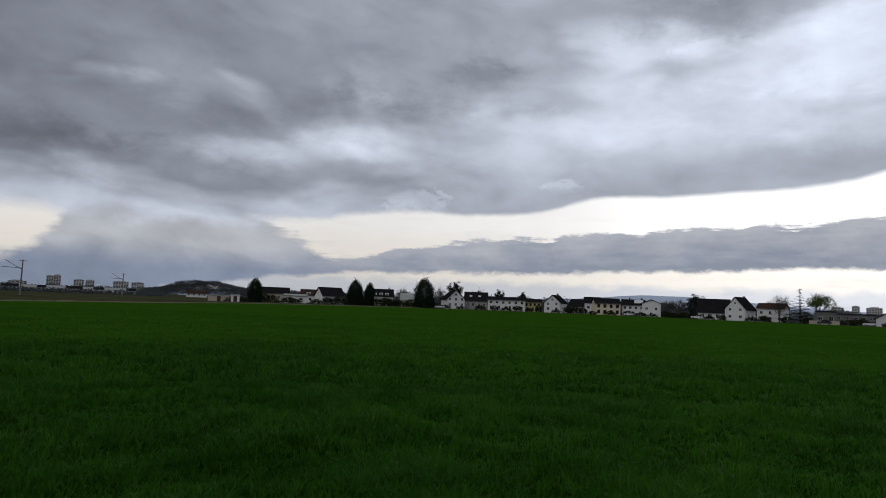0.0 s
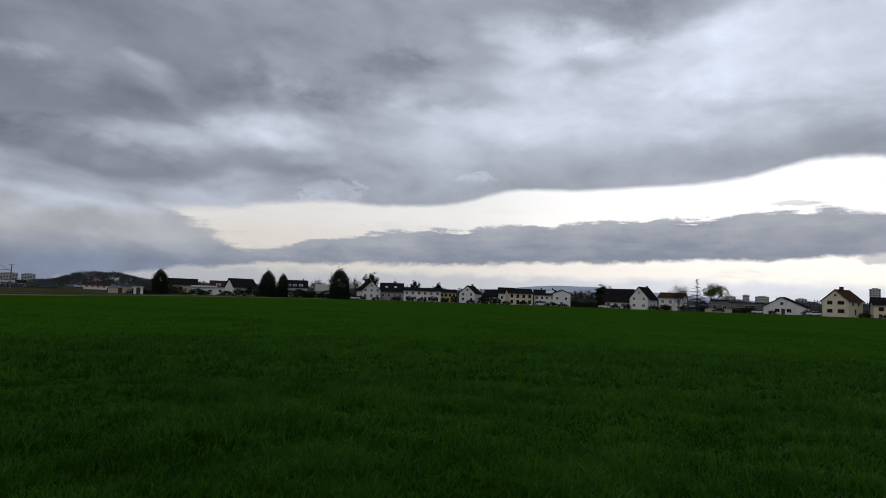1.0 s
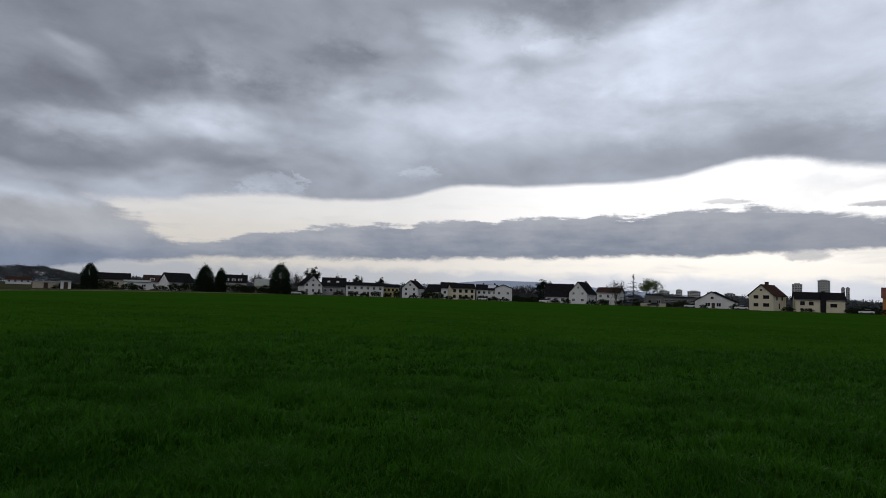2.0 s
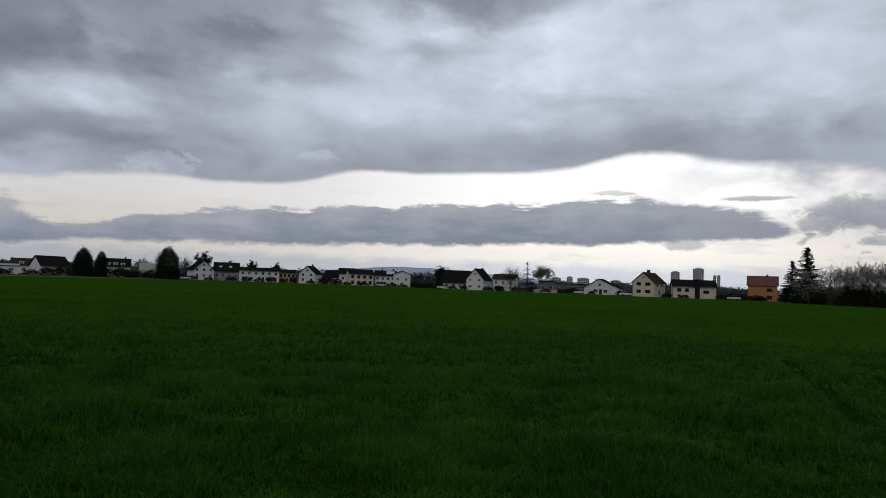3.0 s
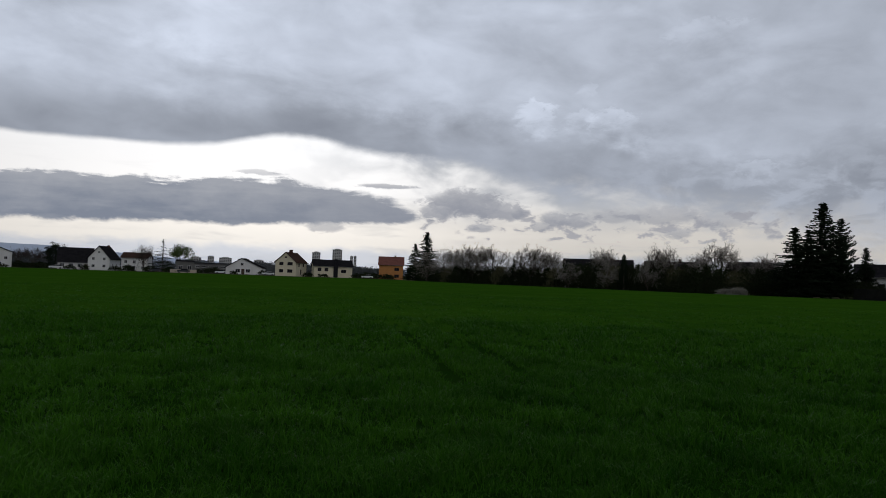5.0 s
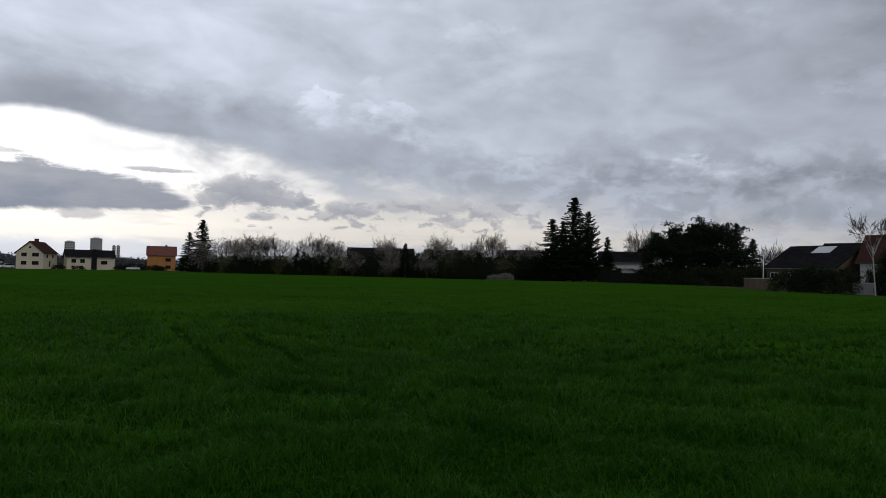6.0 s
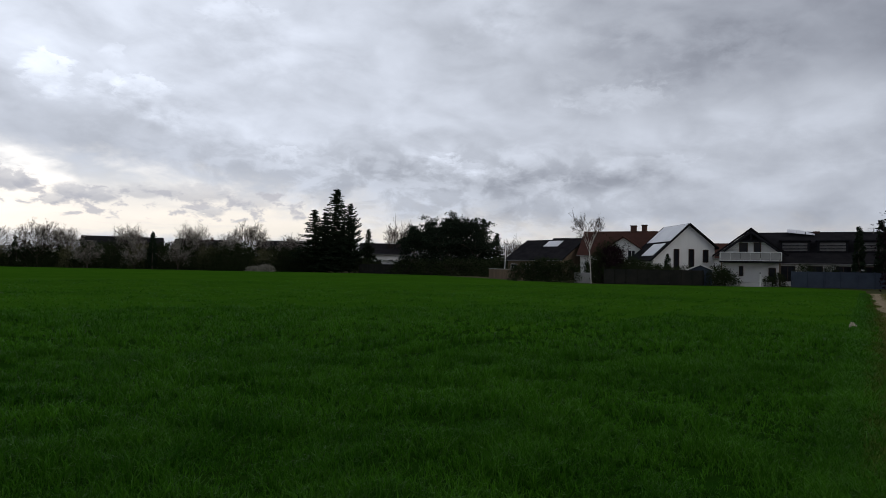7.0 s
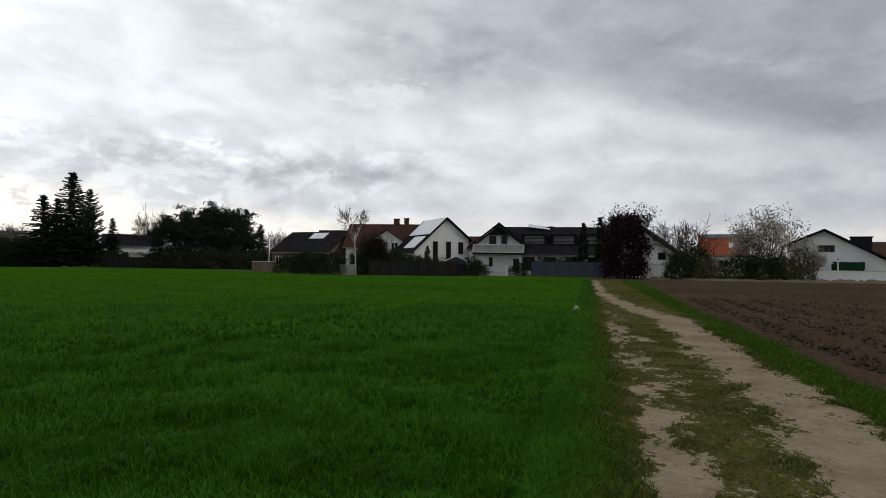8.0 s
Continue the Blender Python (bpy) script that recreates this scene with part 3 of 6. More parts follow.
def crop_material(sheet):
    m, t, b = base("young_wheat_sheet" if sheet else "young_wheat_blades", 0.55)
    p = place_of(t)
    f1, f2, f3 = fuzz(t, p, 0.09, 4, 0.6), fuzz(t, p, 0.7, 5, 0.6), fuzz(t, p, 9.0, 4, 0.7)
    a, c = ((0.018, 0.067, 0.004), (0.041, 0.109, 0.008)) if sheet else ((0.008, 0.052, 0.002), (0.054, 0.174, 0.010))
    f = calc(t, "ADD", calc(t, "MULTIPLY", step(t, f1, 0.3, 0.7), 0.35), calc(t, "MULTIPLY", step(t, f2, 0.3, 0.7), 0.35))
    if sheet:
        f = calc(t, "ADD", f, calc(t, "MULTIPLY", f3, 0.35), clamp=True)
        relief(t, b, f3, 0.9, 0.08)
    else:
        g = t.nodes.new("ShaderNodeNewGeometry")
        f = calc(t, "ADD", f, calc(t, "MULTIPLY", g.outputs["Random Per Island"], 0.5), clamp=True)
    col = blend(t, f, a, c)
    wire(t, b.inputs["Base Color"], col)
    if not sheet:
        tr, mx = t.nodes.new("ShaderNodeBsdfTranslucent"), t.nodes.new("ShaderNodeMixShader")
        wire(t, tr.inputs[0], col)
        mx.inputs[0].default_value = 0.3
        t.links.new(b.outputs[0], mx.inputs[1])
        t.links.new(tr.outputs[0], mx.inputs[2])
        t.links.new(mx.outputs[0], t.nodes["Material Output"].inputs[0])
    b.inputs["Specular IOR Level"].default_value = 0.0 if sheet else 0.05
    b.inputs["Roughness"].default_value = 0.9 if sheet else 0.38
    return m


M_CROP_SHEET, M_CROP = crop_material(True), crop_material(False)


def build_crop():
    az = np.radians(np.linspace(-55.3, 124.4, 520))
    q_ = np.geomspace(0.0006, 1.0, 190)
    rim_d = np.interp(np.degrees(az), RIM_A, RIM_D) + 1.5 * (value_noise(np.degrees(az) * 0.8, 0 * az, 2) - 0.5)
    a, k = np.meshgrid(az, q_, indexing="ij")
    r_ = k * rim_d[:, None]
    x, y = r_ * np.sin(a), r_ * np.cos(a)
    z = canopy(x, y)
    z[:, -1] = -0.02
    n0, n1 = a.shape
    idx = np.arange(n0 * n1).reshape(n0, n1)
    f = np.stack([idx[:-1, :-1], idx[:-1, 1:], idx[1:, 1:], idx[1:, :-1]], -1).reshape(-1, 4)[:, ::-1]
    me = mesh_np("crop_field", np.stack([x, y, z], -1), f, earth_and_shade_material(), True)
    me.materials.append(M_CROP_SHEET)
    # near faces keep the painted-dark earth, farther ones get the canopy colour
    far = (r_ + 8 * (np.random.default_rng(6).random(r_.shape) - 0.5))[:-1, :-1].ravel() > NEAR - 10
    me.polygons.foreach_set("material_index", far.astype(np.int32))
    me.update()
    tagged(new("crop_field", me), "dense green field of young wheat with wheel tracks", "field", kind="structure")


def blades(name, x, y, z, h, w, lean, mat, rng, label, category):
    """Bent two-piece blades of grass at the given roots."""
    n = len(x)
    a = rng.uniform(0, 2 * np.pi, n)
    b = rng.uniform(0, 2 * np.pi, n)
    ca, sa = np.cos(a), np.sin(a)
    lx, ly = np.cos(b) * lean * h, np.sin(b) * lean * h
    p = np.empty((n, 5, 3), dtype=np.float32)
    for i, (kx, up, kk) in enumerate(((-0.5, 0.0, 0.0), (0.5, 0.0, 0.0), (0.42, 0.6, 0.35), (-0.42, 0.6, 0.35), (0.0, 1.0, 1.0))):
        p[:, i, 0] = x + ca * w * kx + lx * kk
        p[:, i, 1] = y + sa * w * kx + ly * kk
        p[:, i, 2] = z + h * up * (1 - 0.25 * lean * kk)
    k = np.arange(n)[:, None] * 5
    tri = np.concatenate([k + np.array([[0, 1, 2]]), k + np.array([[0, 2, 3]]), k + np.array([[3, 2, 4]])])
    ob = new(name, mesh_np(name, p, tri, mat))
    return tagged(ob, label, category, kind="stuff")


def build_wheat():
    """Plants of several blades each, thinner on the ground the farther off."""
    rng = np.random.default_rng(4)
    xs, ys, hs, ws = [], [], [], []
    for r0, r1, dens, hh, ww, tillers in ((0.25, 2.2, 260, 0.135, 0.009, 6), (2.2, 7.0, 420, 0.135, 0.009, 6), (7.0, 13.0, 190, 0.145, 0.013, 5), (13.0, 24.0, 60, 0.165, 0.021, 4), (24.0, 40.0, 22, 0.10, 0.028, 3), (40.0, 62.0, 8, 0.08, 0.04, 3)):
        n = int(dens * np.pi / 2 * (r1 ** 2 - r0 ** 2))
        r_ = np.sqrt(rng.uniform(r0 ** 2, r1 ** 2, n))
        a = np.radians(rng.uniform(-55, 124.4, n))
        x, y = r_ * np.sin(a), r_ * np.cos(a)
        keep = (layers(x * 1.3, y * 1.3, 21, 3) > rng.uniform(0.05, 0.50 if r0 < 7 else 0.36, n)) & (furrow(x, y) < rng.uniform(0.25, 0.85, n))
        x, y = x[keep], y[keep]
        tall = (0.22 + 2.3 * layers(x * 1.5, y * 1.5, 31, 3) ** 1.7) * rng.uniform(0.7, 1.2, len(x))
        x, y, tall = np.repeat(x, tillers), np.repeat(y, tillers), np.repeat(tall, tillers)
        m = len(x)
        xs.append(x + rng.normal(0, 0.018, m)), ys.append(y + rng.normal(0, 0.018, m))
        hs.append(hh * tall * rng.uniform(0.6, 1.15, m)), ws.append(ww * rng.uniform(0.6, 1.2, m))
    for l0, l1, dens, hh, ww in ((1.5, 8, 900, 0.15, 0.009), (8, 16, 420, 0.16, 0.014), (16, 34, 130, 0.17, 0.026), (34, 60, 36, 0.17, 0.05)):
        n = int((l1 - l0) * dens * 0.7)
        l, q_ = rng.uniform(l0, l1, n), rng.exponential(0.20, n) - 0.46
        keep = (q_ < 0.06 + 0.75 * (layers(l * 0.9, 0 * l, 27, 4) - 0.3)) & (q_ < 0.75)
        l, q_ = np.repeat(l[keep], 5), np.repeat(q_[keep], 5)
        m = len(l)
        x, y = ls(l + rng.normal(0, 0.02, m), q_ + rng.normal(0, 0.02, m))
        xs.append(x), ys.append(y)
        hs.append(hh * rng.uniform(0.45, 1.15, m) * np.clip(1.1 - q_, 0.4, 1.0)), ws.append(ww * rng.uniform(0.6, 1.2, m))
    x, y, h, w = map(np.concatenate, (xs, ys, hs, ws))
    z = np.maximum(canopy(x, y) - 0.03, 0.0)
    blades("wheat", x, y, z, h, w, rng.uniform(0.2, 1.15, len(x)), M_CROP, rng, "young wheat blades growing densely in the field", "wheat")


build_crop()
build_wheat()


# the worn track with its verge
def bare(l, s):
    """How bare the track is, 0 to 1."""
    c = np.interp(l, [-30, 5, 9.5, 14, 20, 28.5, 40, 60], [2.0, 2.12, 2.21, 2.24, 2.20, 1.12, 0.6, 0.5])
    half = np.interp(l, [-30, 5, 9, 14, 20, 28, 60], [0.40, 0.40, 0.48, 0.53, 0.52, 0.38, 0.34])
    n = layers(l * 0.9, s * 2.2, 41, 5) - 0.5
    rut = np.clip((half - np.abs(s - c + 0.25 * (value_noise(l * 0.3, 0 * l, 43) - 0.5)) + 0.75 * n + 0.30 * (layers(l * 3.0, s * 6.0, 47, 4) - 0.5)) / 0.55 + 0.5, 0, 1)
    m = layers(l * 0.62, s * 1.7, 51, 5)
    wear = np.exp(-((s - 0.66) / 0.60) ** 2) * np.clip((28 - l) / 8, 0, 1)
    patch = np.clip((m * (0.45 + 0.62 * wear) + 0.55 * (layers(l * 3.2, s * 5.5, 57, 4) - 0.5) - 0.61) / 0.30 + 0.5, 0, 1) * (wear > 0.12)
    return np.maximum(rut, patch)


def plough_edge(l):
    return np.interp(l, [-40, 9, 20, 37, 58], [3.5, 3.62, 3.55, 3.9, 4.3])


def track_material():
    m, t, b = base("worn_track", 0.95)
    p = place_of(t)
    soil = t.nodes.new("ShaderNodeAttribute")
    soil.attribute_name = "bare"
    n1, n2, n3 = fuzz(t, p, 1.1, 5, 0.6), fuzz(t, p, 14, 5, 0.65), fuzz(t, p, 70, 2, 0.6)
    dirt = blend(t, step(t, n1, 0.35, 0.7), (0.275, 0.222, 0.152), (0.180, 0.140, 0.092))
    dirt = blend(t, calc(t, "MULTIPLY", step(t, n2, 0.45, 0.75), 0.55), dirt, (0.35, 0.295, 0.215))
    dirt = blend(t, calc(t, "MULTIPLY", step(t, n3, 0.6, 0.75), 0.5), dirt, (0.13, 0.10, 0.075))
    turf = blend(t, step(t, n1, 0.35, 0.65), (0.088, 0.078, 0.022), (0.048, 0.060, 0.013))
    turf = blend(t, calc(t, "MULTIPLY", step(t, n2, 0.42, 0.66), 0.75), turf, (0.135, 0.105, 0.058))
    turf = blend(t, calc(t, "MULTIPLY", step(t, fuzz(t, p, 32, 4, 0.7), 0.50, 0.66), 0.75), turf, (0.022, 0.030, 0.007))
    dirt = blend(t, calc(t, "MULTIPLY", step(t, fuzz(t, p, 3.3, 5, 0.65), 0.50, 0.70), 0.55), dirt, (0.150, 0.112, 0.072))
    f = step(t, calc(t, "ADD", soil.outputs["Fac"], calc(t, "ADD", calc(t, "MULTIPLY", calc(t, "SUBTRACT", n2, 0.5), 2.4), calc(t, "MULTIPLY", calc(t, "SUBTRACT", fuzz(t, p, 4.0, 5, 0.65), 0.5), 2.0))), 0.42, 0.60)
    wire(t, b.inputs["Base Color"], blend(t, f, turf, dirt))
    relief(t, b, calc(t, "ADD", n2, calc(t, "MULTIPLY", n3, 0.4)), 0.7, 0.04)
    return m


def build_track():
    ll = np.concatenate([np.linspace(-40, 2, 60), np.linspace(2.1, 14, 240), np.linspace(14.1, 34, 200), np.linspace(34.3, 64, 120)])
    ss = np.linspace(-0.25, 4.6, 100)
    l, s = np.meshgrid(ll, ss, indexing="ij")
    soil = bare(l, s)
    z = 0.03 + 0.035 * (layers(l * 2.0, s * 2.5, 61, 4) - 0.5) - 0.028 * soil
    z = np.where(s > plough_edge(l) + 0.3, -0.02, z)
    x, y = ls(l, s)
    n0, n1 = l.shape
    idx = np.arange(n0 * n1).reshape(n0, n1)
    f = np.stack([idx[:-1, :-1], idx[1:, :-1], idx[1:, 1:], idx[:-1, 1:]], -1).reshape(-1, 4)[:, ::-1]
    me = mesh_np("footpath", np.stack([x, y, z], -1), f, track_material(), True)
    me.attributes.new("bare", "FLOAT", "POINT").data.foreach_set("value", soil.ravel().astype(np.float32))
    tagged(new("footpath", me), "worn sandy field track with patchy turf between its ruts", "path", kind="structure")


def turf_material():
    m, t, b = base("track_grass_blades", 0.6)
    g = t.nodes.new("ShaderNodeNewGeometry")
    n = fuzz(t, place_of(t), 0.9, 3, 0.6)
    c = blend(t, g.outputs["Random Per Island"], (0.046, 0.072, 0.012), (0.125, 0.130, 0.038))
    c = blend(t, calc(t, "MULTIPLY", step(t, n, 0.40, 0.66), 0.5), c, (0.120, 0.098, 0.032))
    sep = t.nodes.new("ShaderNodeSeparateXYZ")
    t.links.new(place_of(t), sep.inputs[0])
    across = calc(t, "ADD", calc(t, "MULTIPLY", sep.outputs[0], V.x), calc(t, "MULTIPLY", sep.outputs[1], V.y))
    verge = calc(t, "MAXIMUM", step(t, across, 2.5, 3.0), calc(t, "MULTIPLY", step(t, across, 0.55, 0.0), 0.7))
    c = blend(t, calc(t, "MULTIPLY", verge, 0.8), c, blend(t, g.outputs["Random Per Island"], (0.022, 0.078, 0.006), (0.060, 0.135, 0.016)))
    wire(t, b.inputs["Base Color"], c)
    b.inputs["Specular IOR Level"].default_value = 0.0
    return m


def build_turf():
    rng = np.random.default_rng(9)
    L_, S_, H_ = [], [], []
    for l0, l1, dens in ((1.5, 9, 6400), (9, 18, 2600), (18, 40, 460), (40, 63, 110)):
        n = int((l1 - l0) * 4.6 * dens)
        l, s = rng.uniform(l0, l1, n), rng.uniform(-0.15, 4.35, n)
        l, s = l[s < plough_edge(l) + 0.12], s[s < plough_edge(l) + 0.12]
        n = len(l)
        lush = np.clip((s - 2.6) / 0.4, 0, 1) + np.clip((0.5 - s) / 0.5, 0, 1)
        keep = (bare(l, s) + 1.6 * (layers(l * 5.0, s * 5.0, 73, 3) - 0.5) < rng.uniform(0.25, 0.5, n)) & (layers(l * 2.5, s * 2.5, 71, 3) + 0.35 * lush > rng.uniform(0.25, 0.75, n))
        l, s, lush = l[keep], s[keep], lush[keep]
        L_.append(l), S_.append(s), H_.append((0.042 + 0.055 * np.minimum(lush, 1)) * rng.uniform(0.5, 1.3, len(l)))
    l, s, h = map(np.concatenate, (L_, S_, H_))
    x, y = ls(l, s)
    w = 0.0045 + 0.0006 * np.hypot(x, y)
    blades("grass", x, y, np.full(len(x), 0.015), h, w, rng.uniform(0.3, 1.1, len(x)), turf_material(), rng,
           "short mossy grass on the track and its verges", "grass")


def soil_material():
    m, t, b = base("ploughed_soil", 0.95)
    p = place_of(t)
    n1, n2, n3 = fuzz(t, p, 0.15, 4, 0.6), fuzz(t, p, 5, 5, 0.65), fuzz(t, p, 30, 3, 0.6)
    c = blend(t, step(t, n1, 0.3, 0.7), (0.050, 0.034, 0.0225), (0.070, 0.049, 0.033))
    c = blend(t, calc(t, "MULTIPLY", step(t, n2, 0.4, 0.75), 0.6), c, (0.100, 0.074, 0.052))
    wire(t, b.inputs["Base Color"], c)
    relief(t, b, calc(t, "ADD", n2, calc(t, "MULTIPLY", n3, 0.5)), 0.8, 0.06)
    return m


M_SOIL = soil_material()


def build_plough():
    ll = np.concatenate([np.linspace(-40, 0, 40), np.linspace(0.3, 30, 260), np.linspace(30.3, 66, 140)])
    kk = np.concatenate([[-0.25], np.geomspace(0.02, 75, 170)])
    l, k = np.meshgrid(ll, kk, indexing="ij")
    s = plough_edge(l) + k + 0.25 * (value_noise(l * 0.7, 0 * l, 81) - 0.5)
    far = np.clip(k / 30, 0, 1)
    z = 0.045 + 0.17 * (layers(l * 2.2, s * 2.2, 83, 4) - 0.5) * (1 - 0.6 * far) + 0.05 * np.sin(s * 5.2 + 1.5 * value_noise(l * 0.2, s * 0.2, 85)) * (1 - far)
    z = np.where(k < 0, -0.02, np.maximum(z, 0.0) + 0.012)
    x, y = ls(l, s)
    n0, n1 = l.shape
    idx = np.arange(n0 * n1).reshape(n0, n1)
    f = np.stack([idx[:-1, :-1], idx[1:, :-1], idx[1:, 1:], idx[:-1, 1:]], -1).reshape(-1, 4)[:, ::-1]
    tagged(new("ploughed_field", mesh_np("ploughed_field", np.stack([x, y, z], -1), f, M_SOIL, False)),
           "bare brown ploughed field with rough clods", "field", kind="structure")
    rng = np.random.default_rng(12)
    n = 2600
    l, k = rng.uniform(3, 32, n), rng.exponential(3.0, n)
    s = plough_edge(l) + k
    x, y = ls(l, s)
    r_ = rng.uniform(0.02, 0.075, n)
    octa = np.array([(1, 0, 0), (0, 1, 0), (-1, 0, 0), (0, -1, 0), (0, 0, 1), (0, 0, -1)], dtype=np.float32)
    v = octa[None] * rng.uniform(0.6, 1.2, (n, 6, 1)) * r_[:, None, None] + np.stack([x, y, 0.06 + 0.3 * r_], -1)[:, None, :]
    tri = np.array([(0, 1, 4), (1, 2, 4), (2, 3, 4), (3, 0, 4), (1, 0, 5), (2, 1, 5), (3, 2, 5), (0, 3, 5)])
    f = (np.arange(n)[:, None, None] * 6 + tri[None]).reshape(-1, 3)
    tagged(new("clods", mesh_np("clods", v, f, M_SOIL)), "loose clods of earth lying on the ploughed field", "clods", kind="stuff")


def build_pebbles():
    rng = np.random.default_rng(19)
    n = 900
    l, s = rng.uniform(2, 24, n), rng.uniform(0.2, 3.1, n)
    keep = bare(l, s) > 0.55
    l, s = l[keep], s[keep]
    n = len(l)
    x, y = ls(l, s)
    r_ = rng.uniform(0.004, 0.013, n)
    octa = np.array([(1, 0, 0), (0, 1, 0), (-1, 0, 0), (0, -1, 0), (0, 0, 1), (0, 0, -1)], dtype=np.float32)
    v = octa[None] * rng.uniform(0.6, 1.3, (n, 6, 1)) * r_[:, None, None] + np.stack([x, y, 0.012 + 0.3 * r_], -1)[:, None, :]
    tri = np.array([(0, 1, 4), (1, 2, 4), (2, 3, 4), (3, 0, 4), (1, 0, 5), (2, 1, 5), (3, 2, 5), (0, 3, 5)])
    f = (np.arange(n)[:, None, None] * 6 + tri[None]).reshape(-1, 3)
    tagged(new("pebbles", mesh_np("pebbles", v, f, M_STONE)), "pale pebbles lying in the ruts of the track", "pebbles", kind="stuff")


def margin(stops, wide, z, a_col, b_col, name, label):
    """A strip of dry grass along a rim."""
    az = np.linspace(stops[0][0], stops[-1][0], 160)
    d = np.interp(az, [p[0] for p in stops], [p[1] for p in stops])
    v, f = [], []
    for i, (a, r_) in enumerate(zip(az, d)):
        k = wide * (0.7 + 0.6 * float(value_noise(np.array([a * 1.7]), np.array([0.0]), 17)[0]))
        for j, (q_, up) in enumerate(((-0.3, -0.02), (0.0, z), (k, z * 1.3), (k + 0.6, -0.02))):
            p = at(a, r_ + q_, up * (0.6 + 0.8 * float(value_noise(np.array([a * 6.0]), np.array([j * 1.0]), 23)[0])) if up > 0 else up)
            v.append(tuple(p))
    for i in range(len(az) - 1):
        for j in range(3):
            f.append((4 * i + j, 4 * i + j + 1, 4 * i + 5 + j, 4 * i + 4 + j))
    tagged(new(name, mesh_np(name, v, np.array(f)[:, ::-1], surface(name + "_dry_grass", a_col, b_col, 0.95, 0.7, 6.0, 0.6), True)), label, "verge", kind="structure")


margin(RIM[:6], 3.0, 0.10, (0.17, 0.155, 0.10), (0.10, 0.10, 0.055), "verge_1", "pale dry grass verge beyond the wheat")
margin([(129.5, 72), (134, 68), (139, 69), (146, 71), (152, 74)], 2.2, 0.22, (0.15, 0.135, 0.085), (0.075, 0.075, 0.036), "verge_2", "pale dry grass verge beyond the ploughed field")

build_track()
build_pebbles()
build_turf()
build_plough()


# ---------------------------------------------------------------- houses
WINDOWS = {}


def window_mesh(w, h, frame_mat, split):
    key = (round(w, 2), round(h, 2), frame_mat.name, split)
    if key not in WINDOWS:
        t = 0.08
        bm = boxes((-w / 2, w / 2, -0.05, 0.02, -h / 2, -h / 2 + t), (-w / 2, w / 2, -0.05, 0.02, h / 2 - t, h / 2),
                   (-w / 2, -w / 2 + t, -0.05, 0.02, -h / 2 + t, h / 2 - t), (w / 2 - t, w / 2, -0.05, 0.02, -h / 2 + t, h / 2 - t))
        for i in range(1, split):
            x = -w / 2 + w * i / split
            box(bm, x - 0.035, x + 0.035, -0.045, 0.018, -h / 2 + t, h / 2 - t)
        me = bpy.data.meshes.new("window")
        bm.to_mesh(me), bm.free()
        me.materials.append(frame_mat)
        bm = boxes((-w / 2 + t, w / 2 - t, -0.015, 0.008, -h / 2 + t, h / 2 - t))
        pane = bpy.data.meshes.new("pane")
        bm.to_mesh(pane), bm.free()
        pane.materials.append(M_GLASS)
        WINDOWS[key] = me, pane
    return WINDOWS[key]


def add_window(house, x, y, z, w, h, turn=0.0, mat=None, split=2, name="window"):
    me, pane = window_mesh(w, h, mat or M_FRAME, split)
    ob = part(name, me, None, house)
    ob.matrix_basis = pose(x, y, z, 0, 0, turn)
    p = part("pane", pane, None, ob, "dark glass")
    return ob


